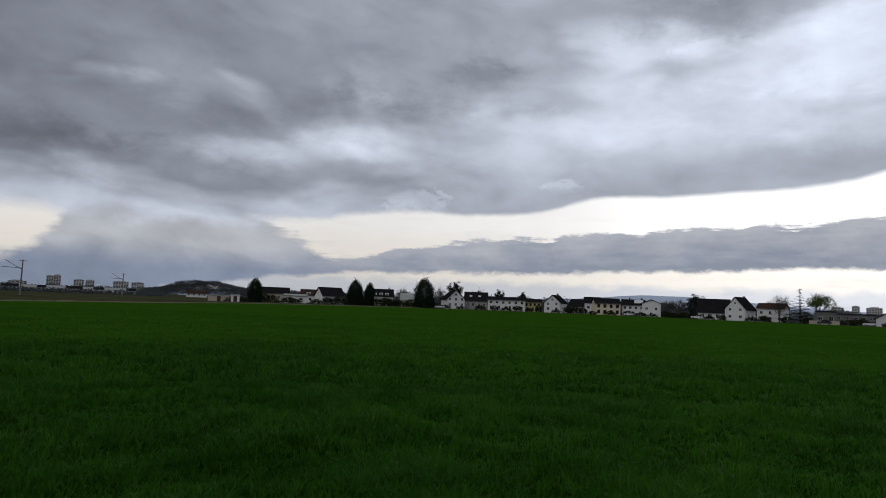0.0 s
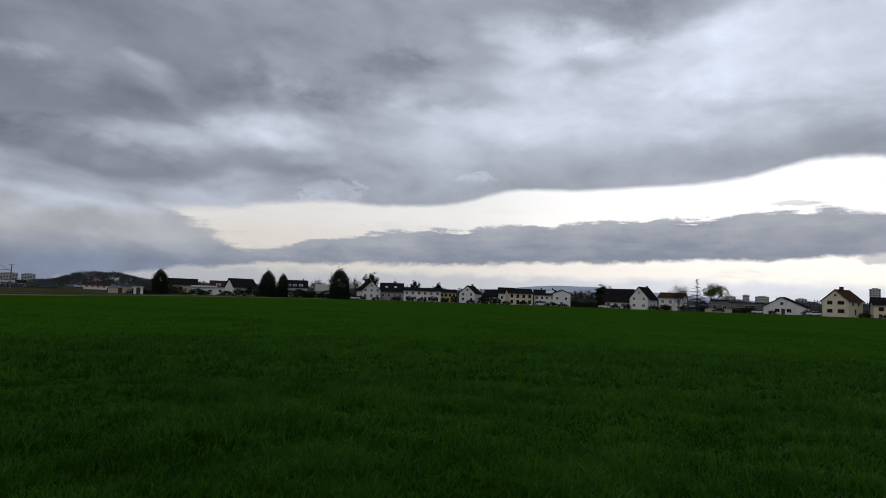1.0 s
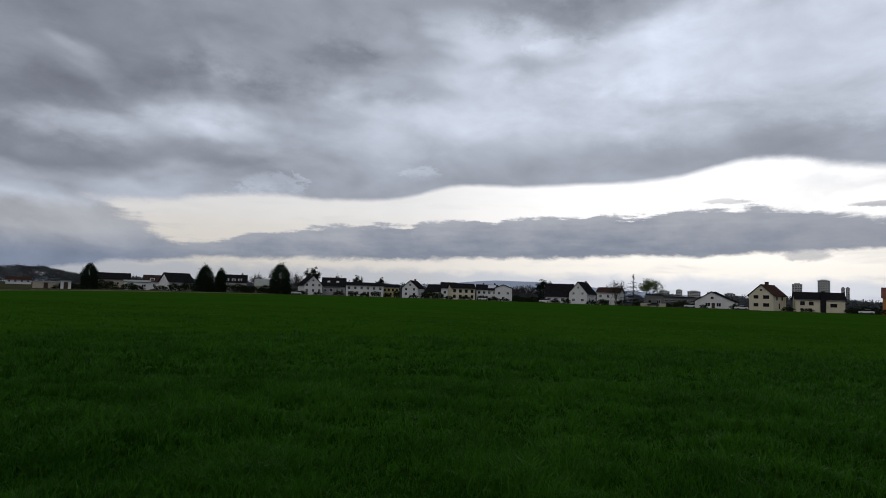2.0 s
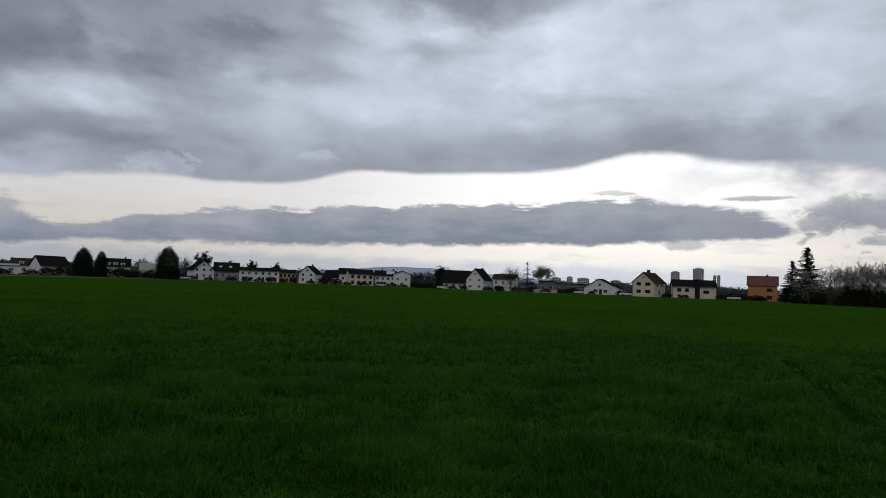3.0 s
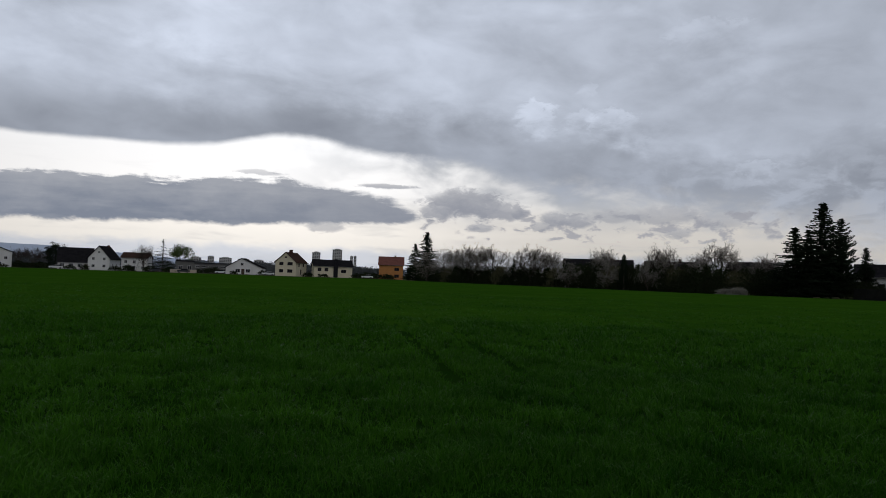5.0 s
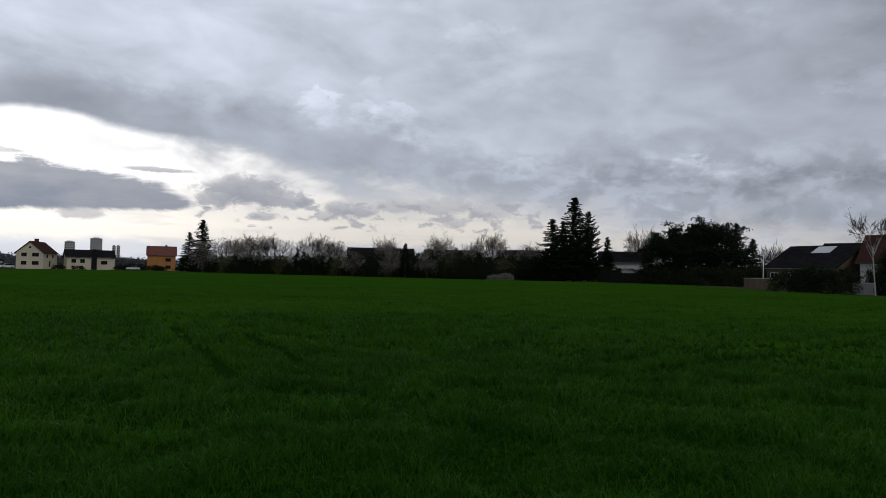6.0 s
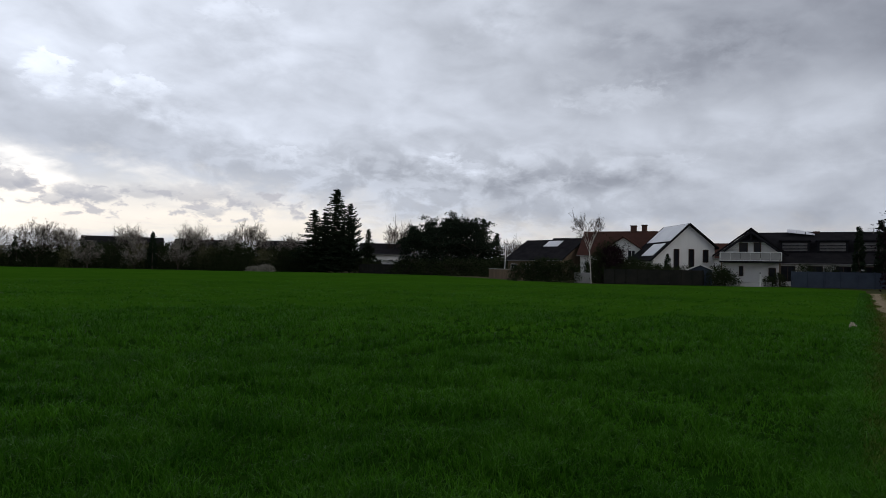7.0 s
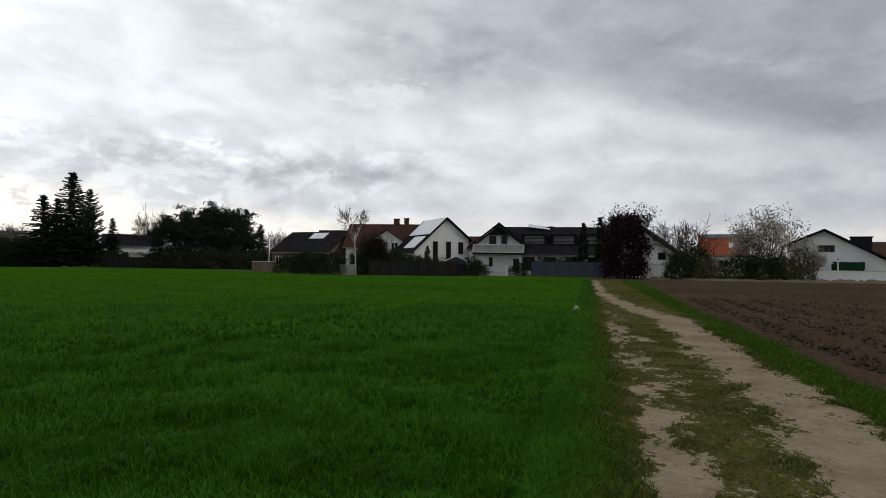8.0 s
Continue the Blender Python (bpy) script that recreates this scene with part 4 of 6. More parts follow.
def house(az, d, w, dep, eaves, ridge, label, style="eaves", wall=None, tiles=None, turn=0.0, windows=(), left=(), right=(), chimneys=(),
          panels=(), apex=None, eave_l=None, over=0.45, frame_mat=None, door=None, name="house", dormers=()):
    """A house whose front faces the viewer. Front at y = 0, x to the right, middle of the front at the origin."""
    e = thing(name, label, "house", Matrix.Translation(at(az, d)) @ pose(0, 0, 0, 0, 0, -az + turn))
    wall, tiles = wall or M_WHITE, tiles or M_TILE_DARK
    if style == "gable":
        half, long_, a = w / 2, dep, 0.0 if apex is None else apex
        put = lambda p, q_, z: Vector((p, q_, z))
    else:
        half, long_, a = dep / 2, w, 0.0 if apex is None else apex
        put = lambda p, q_, z: Vector((q_ - w / 2, p + dep / 2, z))
    el_, er = (eaves if eave_l is None else eave_l), eaves
    prof = [(-half, 0.0), (half, 0.0), (half, er), (a, ridge), (-half, el_)]
    bm = bmesh.new()
    loft(bm, [put(p, 0, z - 0.05) for p, z in prof], [put(p, long_, z - 0.05) for p, z in prof])
    part("wall", bm, wall, e)
    # roof of two slabs
    bm = bmesh.new()
    th = 0.22
    for sign, ez in ((-1, el_), (1, er)):
        run, rise = abs(sign * half - a), ridge - ez
        drop = rise / run * over
        p0, z0 = sign * (half + over), ez - drop
        lo, hi = [(p0, z0), (a, ridge)], [(p0, z0 + th), (a, ridge + th)]
        ring = [lo[0], lo[1], hi[1], hi[0]]
        loft(bm, [put(p, -over, z) for p, z in ring], [put(p, long_ + over, z) for p, z in ring])
    roof = part("roof", bm, tiles, e)
    for x, z, ww, hh, *rest in windows:
        add_window(e, x, -0.01, z, ww, hh, 0, frame_mat, rest[0] if rest else 2)
    for y, z, ww, hh in left:
        add_window(e, -w / 2 - 0.01, y, z, ww, hh, -90, frame_mat)
    for y, z, ww, hh in right:
        add_window(e, w / 2 + 0.01, y, z, ww, hh, 90, frame_mat)
    for x, y, z, s_ in chimneys:
        ch = part("chimney", boxes((x - s_, x + s_, y - s_, y + s_, z - 2.4, z - 0.12), (x - s_ - 0.08, x + s_ + 0.08, y - s_ - 0.08, y + s_ + 0.08, z - 0.12, z), bevel=0.02), M_BRICK, e)
    # panels lie on a slope: side (-1 or 1), along from/to, share of the slope from/to
    for sign, q0, q1, k0, k1, mat, nm in panels:
        ez = el_ if sign < 0 else er
        pa, pb = a + (sign * half - a) * k0, a + (sign * half - a) * k1
        za, zb = ridge + (ez - ridge) * k0 + th + 0.05, ridge + (ez - ridge) * k1 + th + 0.05
        bm = bmesh.new()
        ring = [(pa, za), (pb, zb), (pb, zb + 0.07), (pa, za + 0.07)]
        loft(bm, [put(p, q0, z) for p, z in ring], [put(p, q1, z) for p, z in ring])
        part(nm, bm, mat, roof)
    if door:
        x, ww = door
        dr = part("door", boxes((x - ww / 2, x + ww / 2, -0.06, 0.02, 0.02, 2.1), bevel=0.01), M_DARKFRAME, e)
        part("handle", boxes((x + ww * 0.32, x + ww * 0.40, -0.11, -0.06, 1.0, 1.06)), M_STEEL, dr)
    # dormers: x, width, foot, top, on the front slope
    for x, ww, z0, z1 in dormers:
        yf = (z0 - el_) / (ridge - el_) * dep / 2
        bm = boxes((x - ww / 2, x + ww / 2, yf, dep / 2, z0, z1))
        dm = part("dormer", bm, wall, e)
        bm = bmesh.new()
        rg = [(x - ww / 2 - 0.2, z1), (x, z1 + ww * 0.28), (x + ww / 2 + 0.2, z1), (x + ww / 2 + 0.2, z1 + 0.12), (x, z1 + ww * 0.28 + 0.14), (x - ww / 2 - 0.2, z1 + 0.12)]
        loft(bm, [(p, yf - 0.25, z) for p, z in rg], [(p, dep / 2, z) for p, z in rg])
        part("dormer_roof", bm, tiles, dm)
        wv = add_window(e, x, yf - 0.01, (z0 + z1) / 2, ww * 0.6, (z1 - z0) * 0.7, 0, frame_mat)
    # gutter along the eaves of the front
    if style == "eaves":
        z0 = el_ - (ridge - el_) / half * over
        bm = bmesh.new()
        tube(bm, (-w / 2 - over, -over - 0.06, z0 + 0.08), (w / 2 + over, -over - 0.06, z0 + 0.08), 0.07, 0.07, 6)
        part("gutter", bm, M_STEEL, e)
    return e


def span(a0, a1, d):
    """Middle heading and width of a front between two headings."""
    return (a0 + a1) / 2, 2 * d * math.tan(radians(a1 - a0) / 2)


def row(n, w, z, ww, hh, split=2):
    return [(-w / 2 + w * (i + 0.5) / n, z, ww, hh, split) for i in range(n)]


def far_houses():
    a, w = span(-21.4, -19.8, 470)
    house(a, 470, w, 9, 2.6, 4.4, "white low house with a red tiled roof", tiles=M_TILE_RED, windows=row(4, w, 1.8, 1.2, 1.2))
    a, w = span(-15.4, -13.2, 420)
    house(a, 420, w, 9, 4.6, 8.2, "dark-roofed house among bushes", wall=M_BEIGE, windows=row(4, w, 2.4, 1.2, 1.2))
    a, w = span(-13.6, -11.7, 262)
    house(a, 262, w, 7, 2.7, 3.3, "low white garage with a pale flat roof", tiles=M_TILE_PALE, windows=row(2, w, 1.5, 1.4, 0.9), over=0.25)
    a, w = span(-12.2, -10.1, 330)
    house(a, 330, w, 9, 3.6, 6.4, "white bungalow with two dormers in a brown roof", tiles=M_TILE_BROWN, windows=row(4, w, 1.7, 1.3, 1.3),
          dormers=((-2.4, 2.0, 3.9, 5.2), (2.6, 2.0, 3.9, 5.2)))
    a, w = span(-10.4, -8.4, 272)
    house(a, 272, w, 9, 3.4, 6.7, "white house under a steep dark roof turned towards the trees", turn=24, windows=row(2, w, 1.8, 1.2, 1.3), right=((3, 2, 1.2, 1.3), (6, 2, 1.2, 1.3), (4.5, 4.6, 1.1, 1.2)))
    a, w = span(-6.4, -4.3, 335)
    house(a, 335, w, 9, 4.6, 8.2, "white house with small dormers in a dark roof behind a hedge", windows=row(3, w, 2.4, 1.3, 1.3), dormers=((-3, 1.8, 5.0, 6.4), (0, 1.8, 5.0, 6.4), (3, 1.8, 5.0, 6.4)), chimneys=((4, 4.5, 9.2, 0.35),))
    a, w = span(-3.6, -1.9, 300)
    house(a, 300, w, 8, 3.2, 6.0, "pale-roofed barn beside the big dark tree", tiles=M_TILE_PALE, wall=M_CREAM, windows=row(2, w, 1.7, 1.2, 0.9), name="barn")
    a, w = span(0.4, 2.0, 288)
    house(a, 288, w, 16, 4.2, 8.1, "white gabled house with a grey roof and a row of windows", "gable", turn=10, windows=row(3, w, 1.8, 1.0, 1.3) + row(3, w, 4.2, 1.0, 1.2) + [(0, 6.2, 0.9, 0.9)], right=((4, 2, 1.2, 1.3), (9, 2, 1.2, 1.3)))
    a, w = span(2.0, 3.95, 294)
    house(a, 294, w, 10, 4.0, 7.7, "grey-walled house with roof windows in a long dark roof", wall=M_GREY, windows=row(4, w, 2.2, 1.1, 1.3), chimneys=((1, 5, 8.6, 0.35),),
          panels=((-1, 2.0, 3.2, 0.45, 0.62, M_PANEL_PALE, "roof_window"), (-1, 6.0, 7.2, 0.45, 0.62, M_PANEL_PALE, "roof_window")))
    a, w = span(4.0, 7.25, 292)
    house(a, 292, w, 9, 4.7, 6.0, "long white two-storey house with a shallow roof", windows=row(6, w, 3.6, 1.1, 1.2) + row(5, w, 1.4, 1.3, 1.4), door=(1.5, 1.0))
    a, w = span(7.2, 8.6, 300)
    house(a, 300, w, 8, 4.4, 5.7, "small yellow house with brown shutters", wall=M_YELLOW, windows=row(4, w, 3.2, 0.9, 1.2) + row(3, w, 1.3, 0.9, 1.2), frame_mat=M_DARKFRAME)
    a, w = span(8.85, 10.3, 290)
    house(a, 290, w, 11, 4.4, 7.6, "white gabled house with a dark roof and a chimney", "gable", turn=-16, windows=row(2, w, 1.7, 1.1, 1.3) + row(2, w, 3.8, 1.0, 1.2) + [(0, 5.7, 0.9, 1.0)],
          left=(), right=((3, 2, 1.2, 1.3), (7, 2, 1.2, 1.3)), chimneys=((0.6, 6, 8.5, 0.35),))
    a, w = span(10.9, 12.3, 305)
    house(a, 305, w, 9, 3.2, 6.4, "dark-roofed house half hidden by shrubs", windows=row(2, w, 1.7, 1.2, 1.3), turn=-20)
    a, w = span(12.3, 13.6, 300)
    house(a, 300, w, 9, 5.0, 7.5, "white house with a dark ridge behind its neighbour", windows=row(2, w, 3.0, 1.2, 1.3))
    a, w = span(13.2, 15.3, 284)
    house(a, 284, w, 9, 4.9, 6.9, "white two-storey house with brown window bands", windows=row(4, w, 3.7, 1.2, 1.4) + row(4, w, 1.3, 1.2, 1.5), frame_mat=M_DARKFRAME, wall=M_CREAM, turn=12, right=((4.5, 3.2, 3.4, 3.0),))
    a, w = span(15.4, 17.2, 288)
    house(a, 288, w, 9, 4.6, 6.8, "white house with solar panels on a grey roof", windows=row(4, w, 3.4, 1.1, 1.2) + row(3, w, 1.3, 1.1, 1.3), panels=((-1, 5.0, 8.6, 0.15, 0.75, M_PANEL_PALE, "solar_panel"),), chimneys=((-1.5, 4.5, 7.7, 0.3),))
    a, w = span(17.0, 18.5, 280)
    house(a, 280, w, 10, 5.4, 6.9, "plain white gabled annexe with a shallow roof", "gable", windows=row(2, w, 3.3, 1.0, 1.1) + row(1, w, 1.2, 1.2, 1.2))
    a, w = span(21.4, 23.75, 268)
    house(a, 268, w, 11, 2.7, 7.7, "bungalow under a huge dark roof", windows=row(4, w, 1.35, 1.4, 1.4, 3), door=(3.5, 1.1))
    a, w = span(23.35, 24.95, 258)
    house(a, 258, w, 10, 4.3, 8.4, "white steep-gabled house with small square windows", "gable", turn=-20, windows=row(2, w, 1.5, 1.1, 1.0) + row(2, w, 4.0, 0.9, 1.0) + [(0, 6.3, 0.7, 0.8)], right=((3, 1.8, 1.1, 1.0), (7, 1.8, 1.1, 1.0)), chimneys=((0.2, 8, 9.0, 0.3),))
    a, w = span(25.7, 27.6, 270)
    house(a, 270, w, 9, 4.9, 6.8, "small white house behind a bare tree", windows=row(3, w, 3.4, 1.0, 1.2) + row(3, w, 1.3, 1.0, 1.2), tiles=M_TILE_BROWN, turn=-12)
    a, w = span(29.7, 31.1, 262)
    house(a, 262, w, 6, 4.0, 4.5, "flat grey shed with dark doors", wall=M_BRICKGREY, tiles=M_TILE_DARK, windows=row(2, w, 1.6, 1.4, 2.2), over=0.15, name="shed")
    a, w = span(31.1, 33.6, 305)
    house(a, 305, w, 9, 3.7, 4.1, "low grey workshop with a flat roof", wall=M_BRICKGREY, tiles=M_TILE_DARK, windows=row(5, w, 2.6, 1.6, 0.9), over=0.15, name="workshop")
    a, w = span(33.55, 36.5, 275)
    house(a, 275, w, 12, 2.7, 6.3, "white bungalow with a wide dark gable", "gable", apex=-1.0, windows=[(-2.4, 1.4, 1.8, 1.4), (1.6, 1.4, 1.6, 1.4), (-0.8, 4.0, 1.2, 1.1)], door=(-0.4, 1.2), turn=-8)
    a, w = span(37.5, 39.35, 250)
    house(a, 250, w, 11, 5.3, 8.8, "cream three-storey house with paired windows and a chimney", "gable", wall=M_CREAM, tiles=M_TILE_BROWN, turn=-22,
          windows=[(-1.7, 1.9, 1.6, 1.2), (1.7, 1.9, 2.0, 1.2), (-1.7, 4.6, 1.6, 1.2), (1.7, 4.6, 2.0, 1.2), (0, 7.0, 0.7, 0.6)], right=((3, 4.2, 1.1, 1.2), (7.5, 4.2, 1.1, 1.2), (5, 1.6, 1.0, 1.9)), chimneys=((0.5, 3.5, 9.9, 0.5),), frame_mat=M_DARKFRAME)
    a, w = span(40.8, 44.1, 254)
    h = house(a, 254, w, 9, 4.3, 6.6, "cream semi-detached house with a dark roof and slate strip", wall=M_CREAM, windows=[(-5.2, 2.9, 1.4, 1.3), (-2.6, 2.9, 1.4, 1.3), (4.0, 2.4, 2.0, 1.2), (-5.4, 0.9, 0.9, 0.7), (-2.8, 0.9, 0.9, 0.7)], frame_mat=M_DARKFRAME, right=((4.5, 3, 1.0, 1.2),), turn=7)
    part("slate_strip", boxes((0.1, 1.7, -0.75, 0.0, 0.0, 6.2), (0.5, 1.5, -0.5, 1.0, 6.2, 7.2), bevel=0.03), M_SLATE_AND_SHADE, h, "black slate-clad stair strip")
    a, w = span(46.4, 48.5, 256)
    house(a, 256, w, 8, 5.7, 8.7, "bright orange house with a red tiled roof", wall=M_ORANGE, tiles=M_TILE_ROSE, windows=[(2.2, 3.9, 1.8, 1.2), (2.2, 1.3, 1.8, 1.2)], chimneys=((1.5, 4, 9.4, 0.3),), frame_mat=M_DARKFRAME)
    for a0, a1, z, dd in ((62.5, 68.2, 7.7, 176), (69.2, 73.2, 7.4, 172), (75.6, 79.2, 7.5, 168)):
        a, w = span(a0, a1, dd)
        house(a, dd, w, 9, 4.6, z - 0.2, "long dark-roofed house behind the hedge", tiles=M_TILE_DARK, windows=row(4, w, 2.6, 1.2, 1.3), chimneys=((w * 0.2, 4.5, z + 0.6, 0.3),))
    a, w = span(84.3, 88.5, 152)
    house(a, 152, w, 9, 4.4, 6.7, "dark-roofed house between the firs", windows=row(4, w, 2.4, 1.3, 1.3), tiles=M_TILE_DARK)


def near_houses():
    house(99.4, 104, 10.5, 11, 3.0, 6.1, "brown-black roofed bungalow behind a hedge", tiles=M_TILE_DARK, turn=-38, windows=row(4, 10.5, 1.7, 1.3, 1.2), wall=M_WOOD,
          panels=((-1, 4.6, 7.4, 0.10, 0.40, M_PANEL_PALE, "roof_window"),))
    a, w = span(100.6, 104.0, 116)
    house(a, 116, w, 10, 4.0, 7.0, "taller dark-roofed house with a thin chimney", turn=-14, chimneys=((2.2, 5, 7.9, 0.22),), windows=row(3, w, 2.2, 1.3, 1.2), tiles=M_TILE_DARK)
    a, w = span(103.3, 109.2, 101)
    h = house(a, 101, w, 9.5, 3.9, 7.4, "red-brown roofed house with a white front gable", tiles=M_TILE_RED, turn=-10, windows=row(2, w, 1.8, 1.2, 1.3),
              chimneys=((2.0, 4.75, 8.5, 0.42), (3.6, 4.9, 8.6, 0.36)))
    bm = bmesh.new()
    pr = [(-1.2, 0), (4.0, 0), (4.0, 4.7), (1.4, 6.3), (-1.2, 4.7)]
    loft(bm, [(p, -1.2, z) for p, z in pr], [(p, 4.0, z) for p, z in pr])
    g = part("front_gable", bm, M_WHITE, h, "white rendered gable")
    for s_ in (-1, 1):
        bm = bmesh.new()
        rg = [(1.4 + s_ * 3.1, 4.25), (1.4, 6.35), (1.4, 6.55), (1.4 + s_ * 3.1, 4.45)]
        loft(bm, [(p, -1.7, z) for p, z in rg], [(p, 4.6, z) for p, z in rg])
        part("gable_roof", bm, M_TILE_RED, g)
    for x in (0.2, 2.6):
        add_window(h, x, -1.22, 3.7, 1.1, 1.6)
    # white house with a long bright slope
    house(111.75, 92, 8.2, 9, 4.9, 7.7, "white gabled house with tall dark windows and a bright solar slope", "gable", apex=0.7, eave_l=3.2, turn=22, wall=M_WHITE,
          windows=[(-1.0, 3.0, 0.75, 3.0, 1), (1.0, 3.0, 0.75, 3.0, 1), (2.9, 3.6, 0.75, 1.7, 1)], frame_mat=M_DARKFRAME,
          panels=((-1, -0.2, 8.6, 0.04, 0.55, M_PANEL_PALE, "solar_panel"), (-1, 0.4, 5.0, 0.62, 0.98, M_PANEL_PALE, "solar_panel")))
    # dark house with balcony
    h = house(116.7, 86, 6.1, 12, 4.25, 6.64, "white house with a dark gable, balcony and wide eaves", "gable", over=0.95, turn=4,
              windows=[(-0.75, 4.1, 0.95, 2.0, 1), (0.75, 4.2, 0.8, 1.9, 1), (-1.0, 1.7, 0.5, 1.2, 1), (2.35, 1.2, 0.8, 1.9, 1)], frame_mat=M_DARKFRAME)
    bal = part("balcony", boxes((-3.4, 3.2, -1.5, 0.0, 2.70, 2.90), bevel=0.02), M_SLATE_AND_SHADE, h)
    for i in range(6):
        part("balustrade_panel", boxes((-3.3 + i * 1.07, -3.3 + i * 1.07 + 1.02, -1.50, -1.46, 3.0, 3.85)), M_GREY, bal, "grey frosted panel")
    part("handrail", boxes((-3.4, 3.2, -1.56, -1.42, 3.86, 3.96)), M_FRAME, bal)
    part("bottom_rail", boxes((-3.4, 3.2, -1.54, -1.44, 2.91, 2.98)), M_FRAME, bal)
    for x in (-3.36, 3.16):
        part("corner_post", boxes((x - 0.05, x + 0.05, -1.55, -1.43, 2.91, 3.9)), M_FRAME, bal)
    for sx in (-1, 1):
        bm = bmesh.new()
        rg = [(sx * 3.95, 3.45), (0.0, 6.55), (0.0, 6.20), (sx * 3.55, 3.42)]
        loft(bm, [(x, -0.98, z) for x, z in rg], [(x, -0.90, z) for x, z in rg])
        part("verge_board", bm, M_SLATE_AND_SHADE, h, "black barge board")
    # black triangle painted in for the deep shade under the gable's eaves
    bm = bmesh.new()
    tri = [(-1.35, 5.35), (1.35, 5.35), (0.0, 6.42)]
    loft(bm, [(x, -0.06, z) for x, z in tri], [(x, -0.005, z) for x, z in tri])
    part("gable_shade", bm, M_SLATE_AND_SHADE, h, "black sheet for the deep shade in the gable top")
    part("collar_beam", boxes((-1.5, 1.5, -0.92, -0.78, 5.15, 5.33)), M_SLATE_AND_SHADE, h, "black timber collar beam")
    part("king_post", boxes((-0.08, 0.08, -0.92, -0.78, 5.33, 6.3)), M_SLATE_AND_SHADE, h, "black timber king post")
    for x in (-3.2, 3.0):
        part("balcony_post", boxes((x - 0.08, x + 0.08, -1.45, -1.29, 0.0, 2.7)), M_WOOD, h)
    a, w = span(116.6, 127.6, 90)
    h = house(a, 90, w, 11, 2.9, 6.6, "long house with a dark slate roof and dormers", turn=2, windows=row(6, w, 1.5, 1.6, 1.9), frame_mat=M_DARKFRAME, chimneys=((-1.2, 5.5, 6.9, 0.3),))
    for x in (-3.6, 0.4, 4.4):
        dm = part("dormer", boxes((x - 1.6, x + 1.6, 1.4, 5.4, 4.0, 5.5), (x - 1.75, x + 1.75, 1.2, 5.6, 5.5, 5.65)), M_SLATE_AND_SHADE, h, "slate-clad flat dormer")
        for k in range(6):
            part("slat", boxes((x - 1.35, x + 1.35, 1.34, 1.40, 4.3 + k * 0.18, 4.3 + k * 0.18 + 0.1)), M_STEEL, dm)
    for k in range(3):
        pn = part("solar_panel", boxes((-0.5, 0.5, -0.8, 0.8, 0, 0.05), (-0.46, -0.42, 0.5, 0.54, -0.5, 0), (0.42, 0.46, 0.5, 0.54, -0.5, 0)), M_PANEL_PALE, h, "tilted solar panel on the ridge")
        pn.matrix_basis = pose(-4.0 + k * 1.06, 5.3, 6.92 - k * 0.13, 18, 7, 0)
    # white-walled house behind the plum tree
    a, w = span(127.2, 131.4, 84)
    house(a, 84, w, 9, 3.0, 6.5, "white house with a dark roof falling towards the field", "gable", apex=-1.8, eave_l=4.5, turn=-8, windows=[(1.6, 2.6, 0.9, 0.9), (-1.2, 2.6, 1.1, 1.2)], frame_mat=M_DARKFRAME)
    a, w = span(133.4, 136.8, 108)
    h = house(a, 108, w, 9, 3.2, 6.2, "orange-tiled house with a grey solar ridge", tiles=M_TILE_ORANGE, windows=row(3, w, 1.8, 1.2, 1.2), wall=M_CREAM,
              panels=((-1, 0.2, 5.6, 0.02, 0.22, M_PANEL, "solar_panel"), (-1, 4.0, 6.2, 0.5, 0.75, M_PANEL_PALE, "roof_window")))
    # white house by the ploughed land
    h = house(143.0, 83, 8.8, 11, 2.3, 5.45, "white house with a low dark roof above the ploughed field", "gable", apex=-1.3, eave_l=4.1, over=0.7, turn=6,
              windows=[(-1.1, 3.5, 1.6, 0.75, 3), (0.9, 1.35, 3.0, 1.0, 3)], frame_mat=M_DARKFRAME, panels=((1, 1.0, 4.0, 0.25, 0.42, M_PANEL_PALE, "solar_panel"),))
    part("chimney", boxes((1.9, 3.9, 5, 6.2, 3.4, 4.9), (1.8, 4.0, 4.9, 6.3, 4.9, 5.02)), M_SLATE_AND_SHADE, h, "wide slate-clad chimney")
    awn = part("awning", boxes((-0.5, 2.3, -1.5, -0.05, 1.95, 2.05), (-0.5, 2.3, -1.54, -1.46, 1.25, 2.0), bevel=0.02), M_AWNING, h, "dark green awning")
    for x in (-0.4, 2.2):
        part("bracket", boxes((x - 0.04, x + 0.04, -1.45, -0.02, 2.06, 2.12)), M_STEEL, awn)
    a, w = span(145.0, 149.5, 92)
    house(a, 92, w, 8, 2.6, 4.4, "low white side house with a brown roof", tiles=M_TILE_BROWN, windows=row(3, w, 1.4, 1.6, 1.0, 3), frame_mat=M_DARKFRAME)


def garden_extras():
    a, w = span(113.5, 115.2, 122)
    house(a, 122, w, 8, 4.0, 6.4, "brown-roofed house glimpsed between its neighbours", tiles=M_TILE_RED, windows=row(2, w, 2.4, 1.1, 1.2))
    e = thing("antenna", "thin roof antenna with three rods on the slate roof", "antenna", Matrix.Translation(at(124.9, 95.4, 6.2)) @ pose(0, 0, 0, 0, 0, -124.9))
    bm = bmesh.new()
    tube(bm, (0, 0, -0.4), (0, 0, 1.1), 0.03, 0.025, 6)
    part("mast", bm, M_STEEL, e)
    for z, w_ in ((0.55, 0.7), (0.8, 0.9), (1.02, 0.6)):
        bm = bmesh.new()
        tube(bm, (-w_, 0, z), (w_, 0, z), 0.02, 0.02, 6)
        part("rod", bm, M_STEEL, e)


far_houses()
near_houses()
garden_extras()


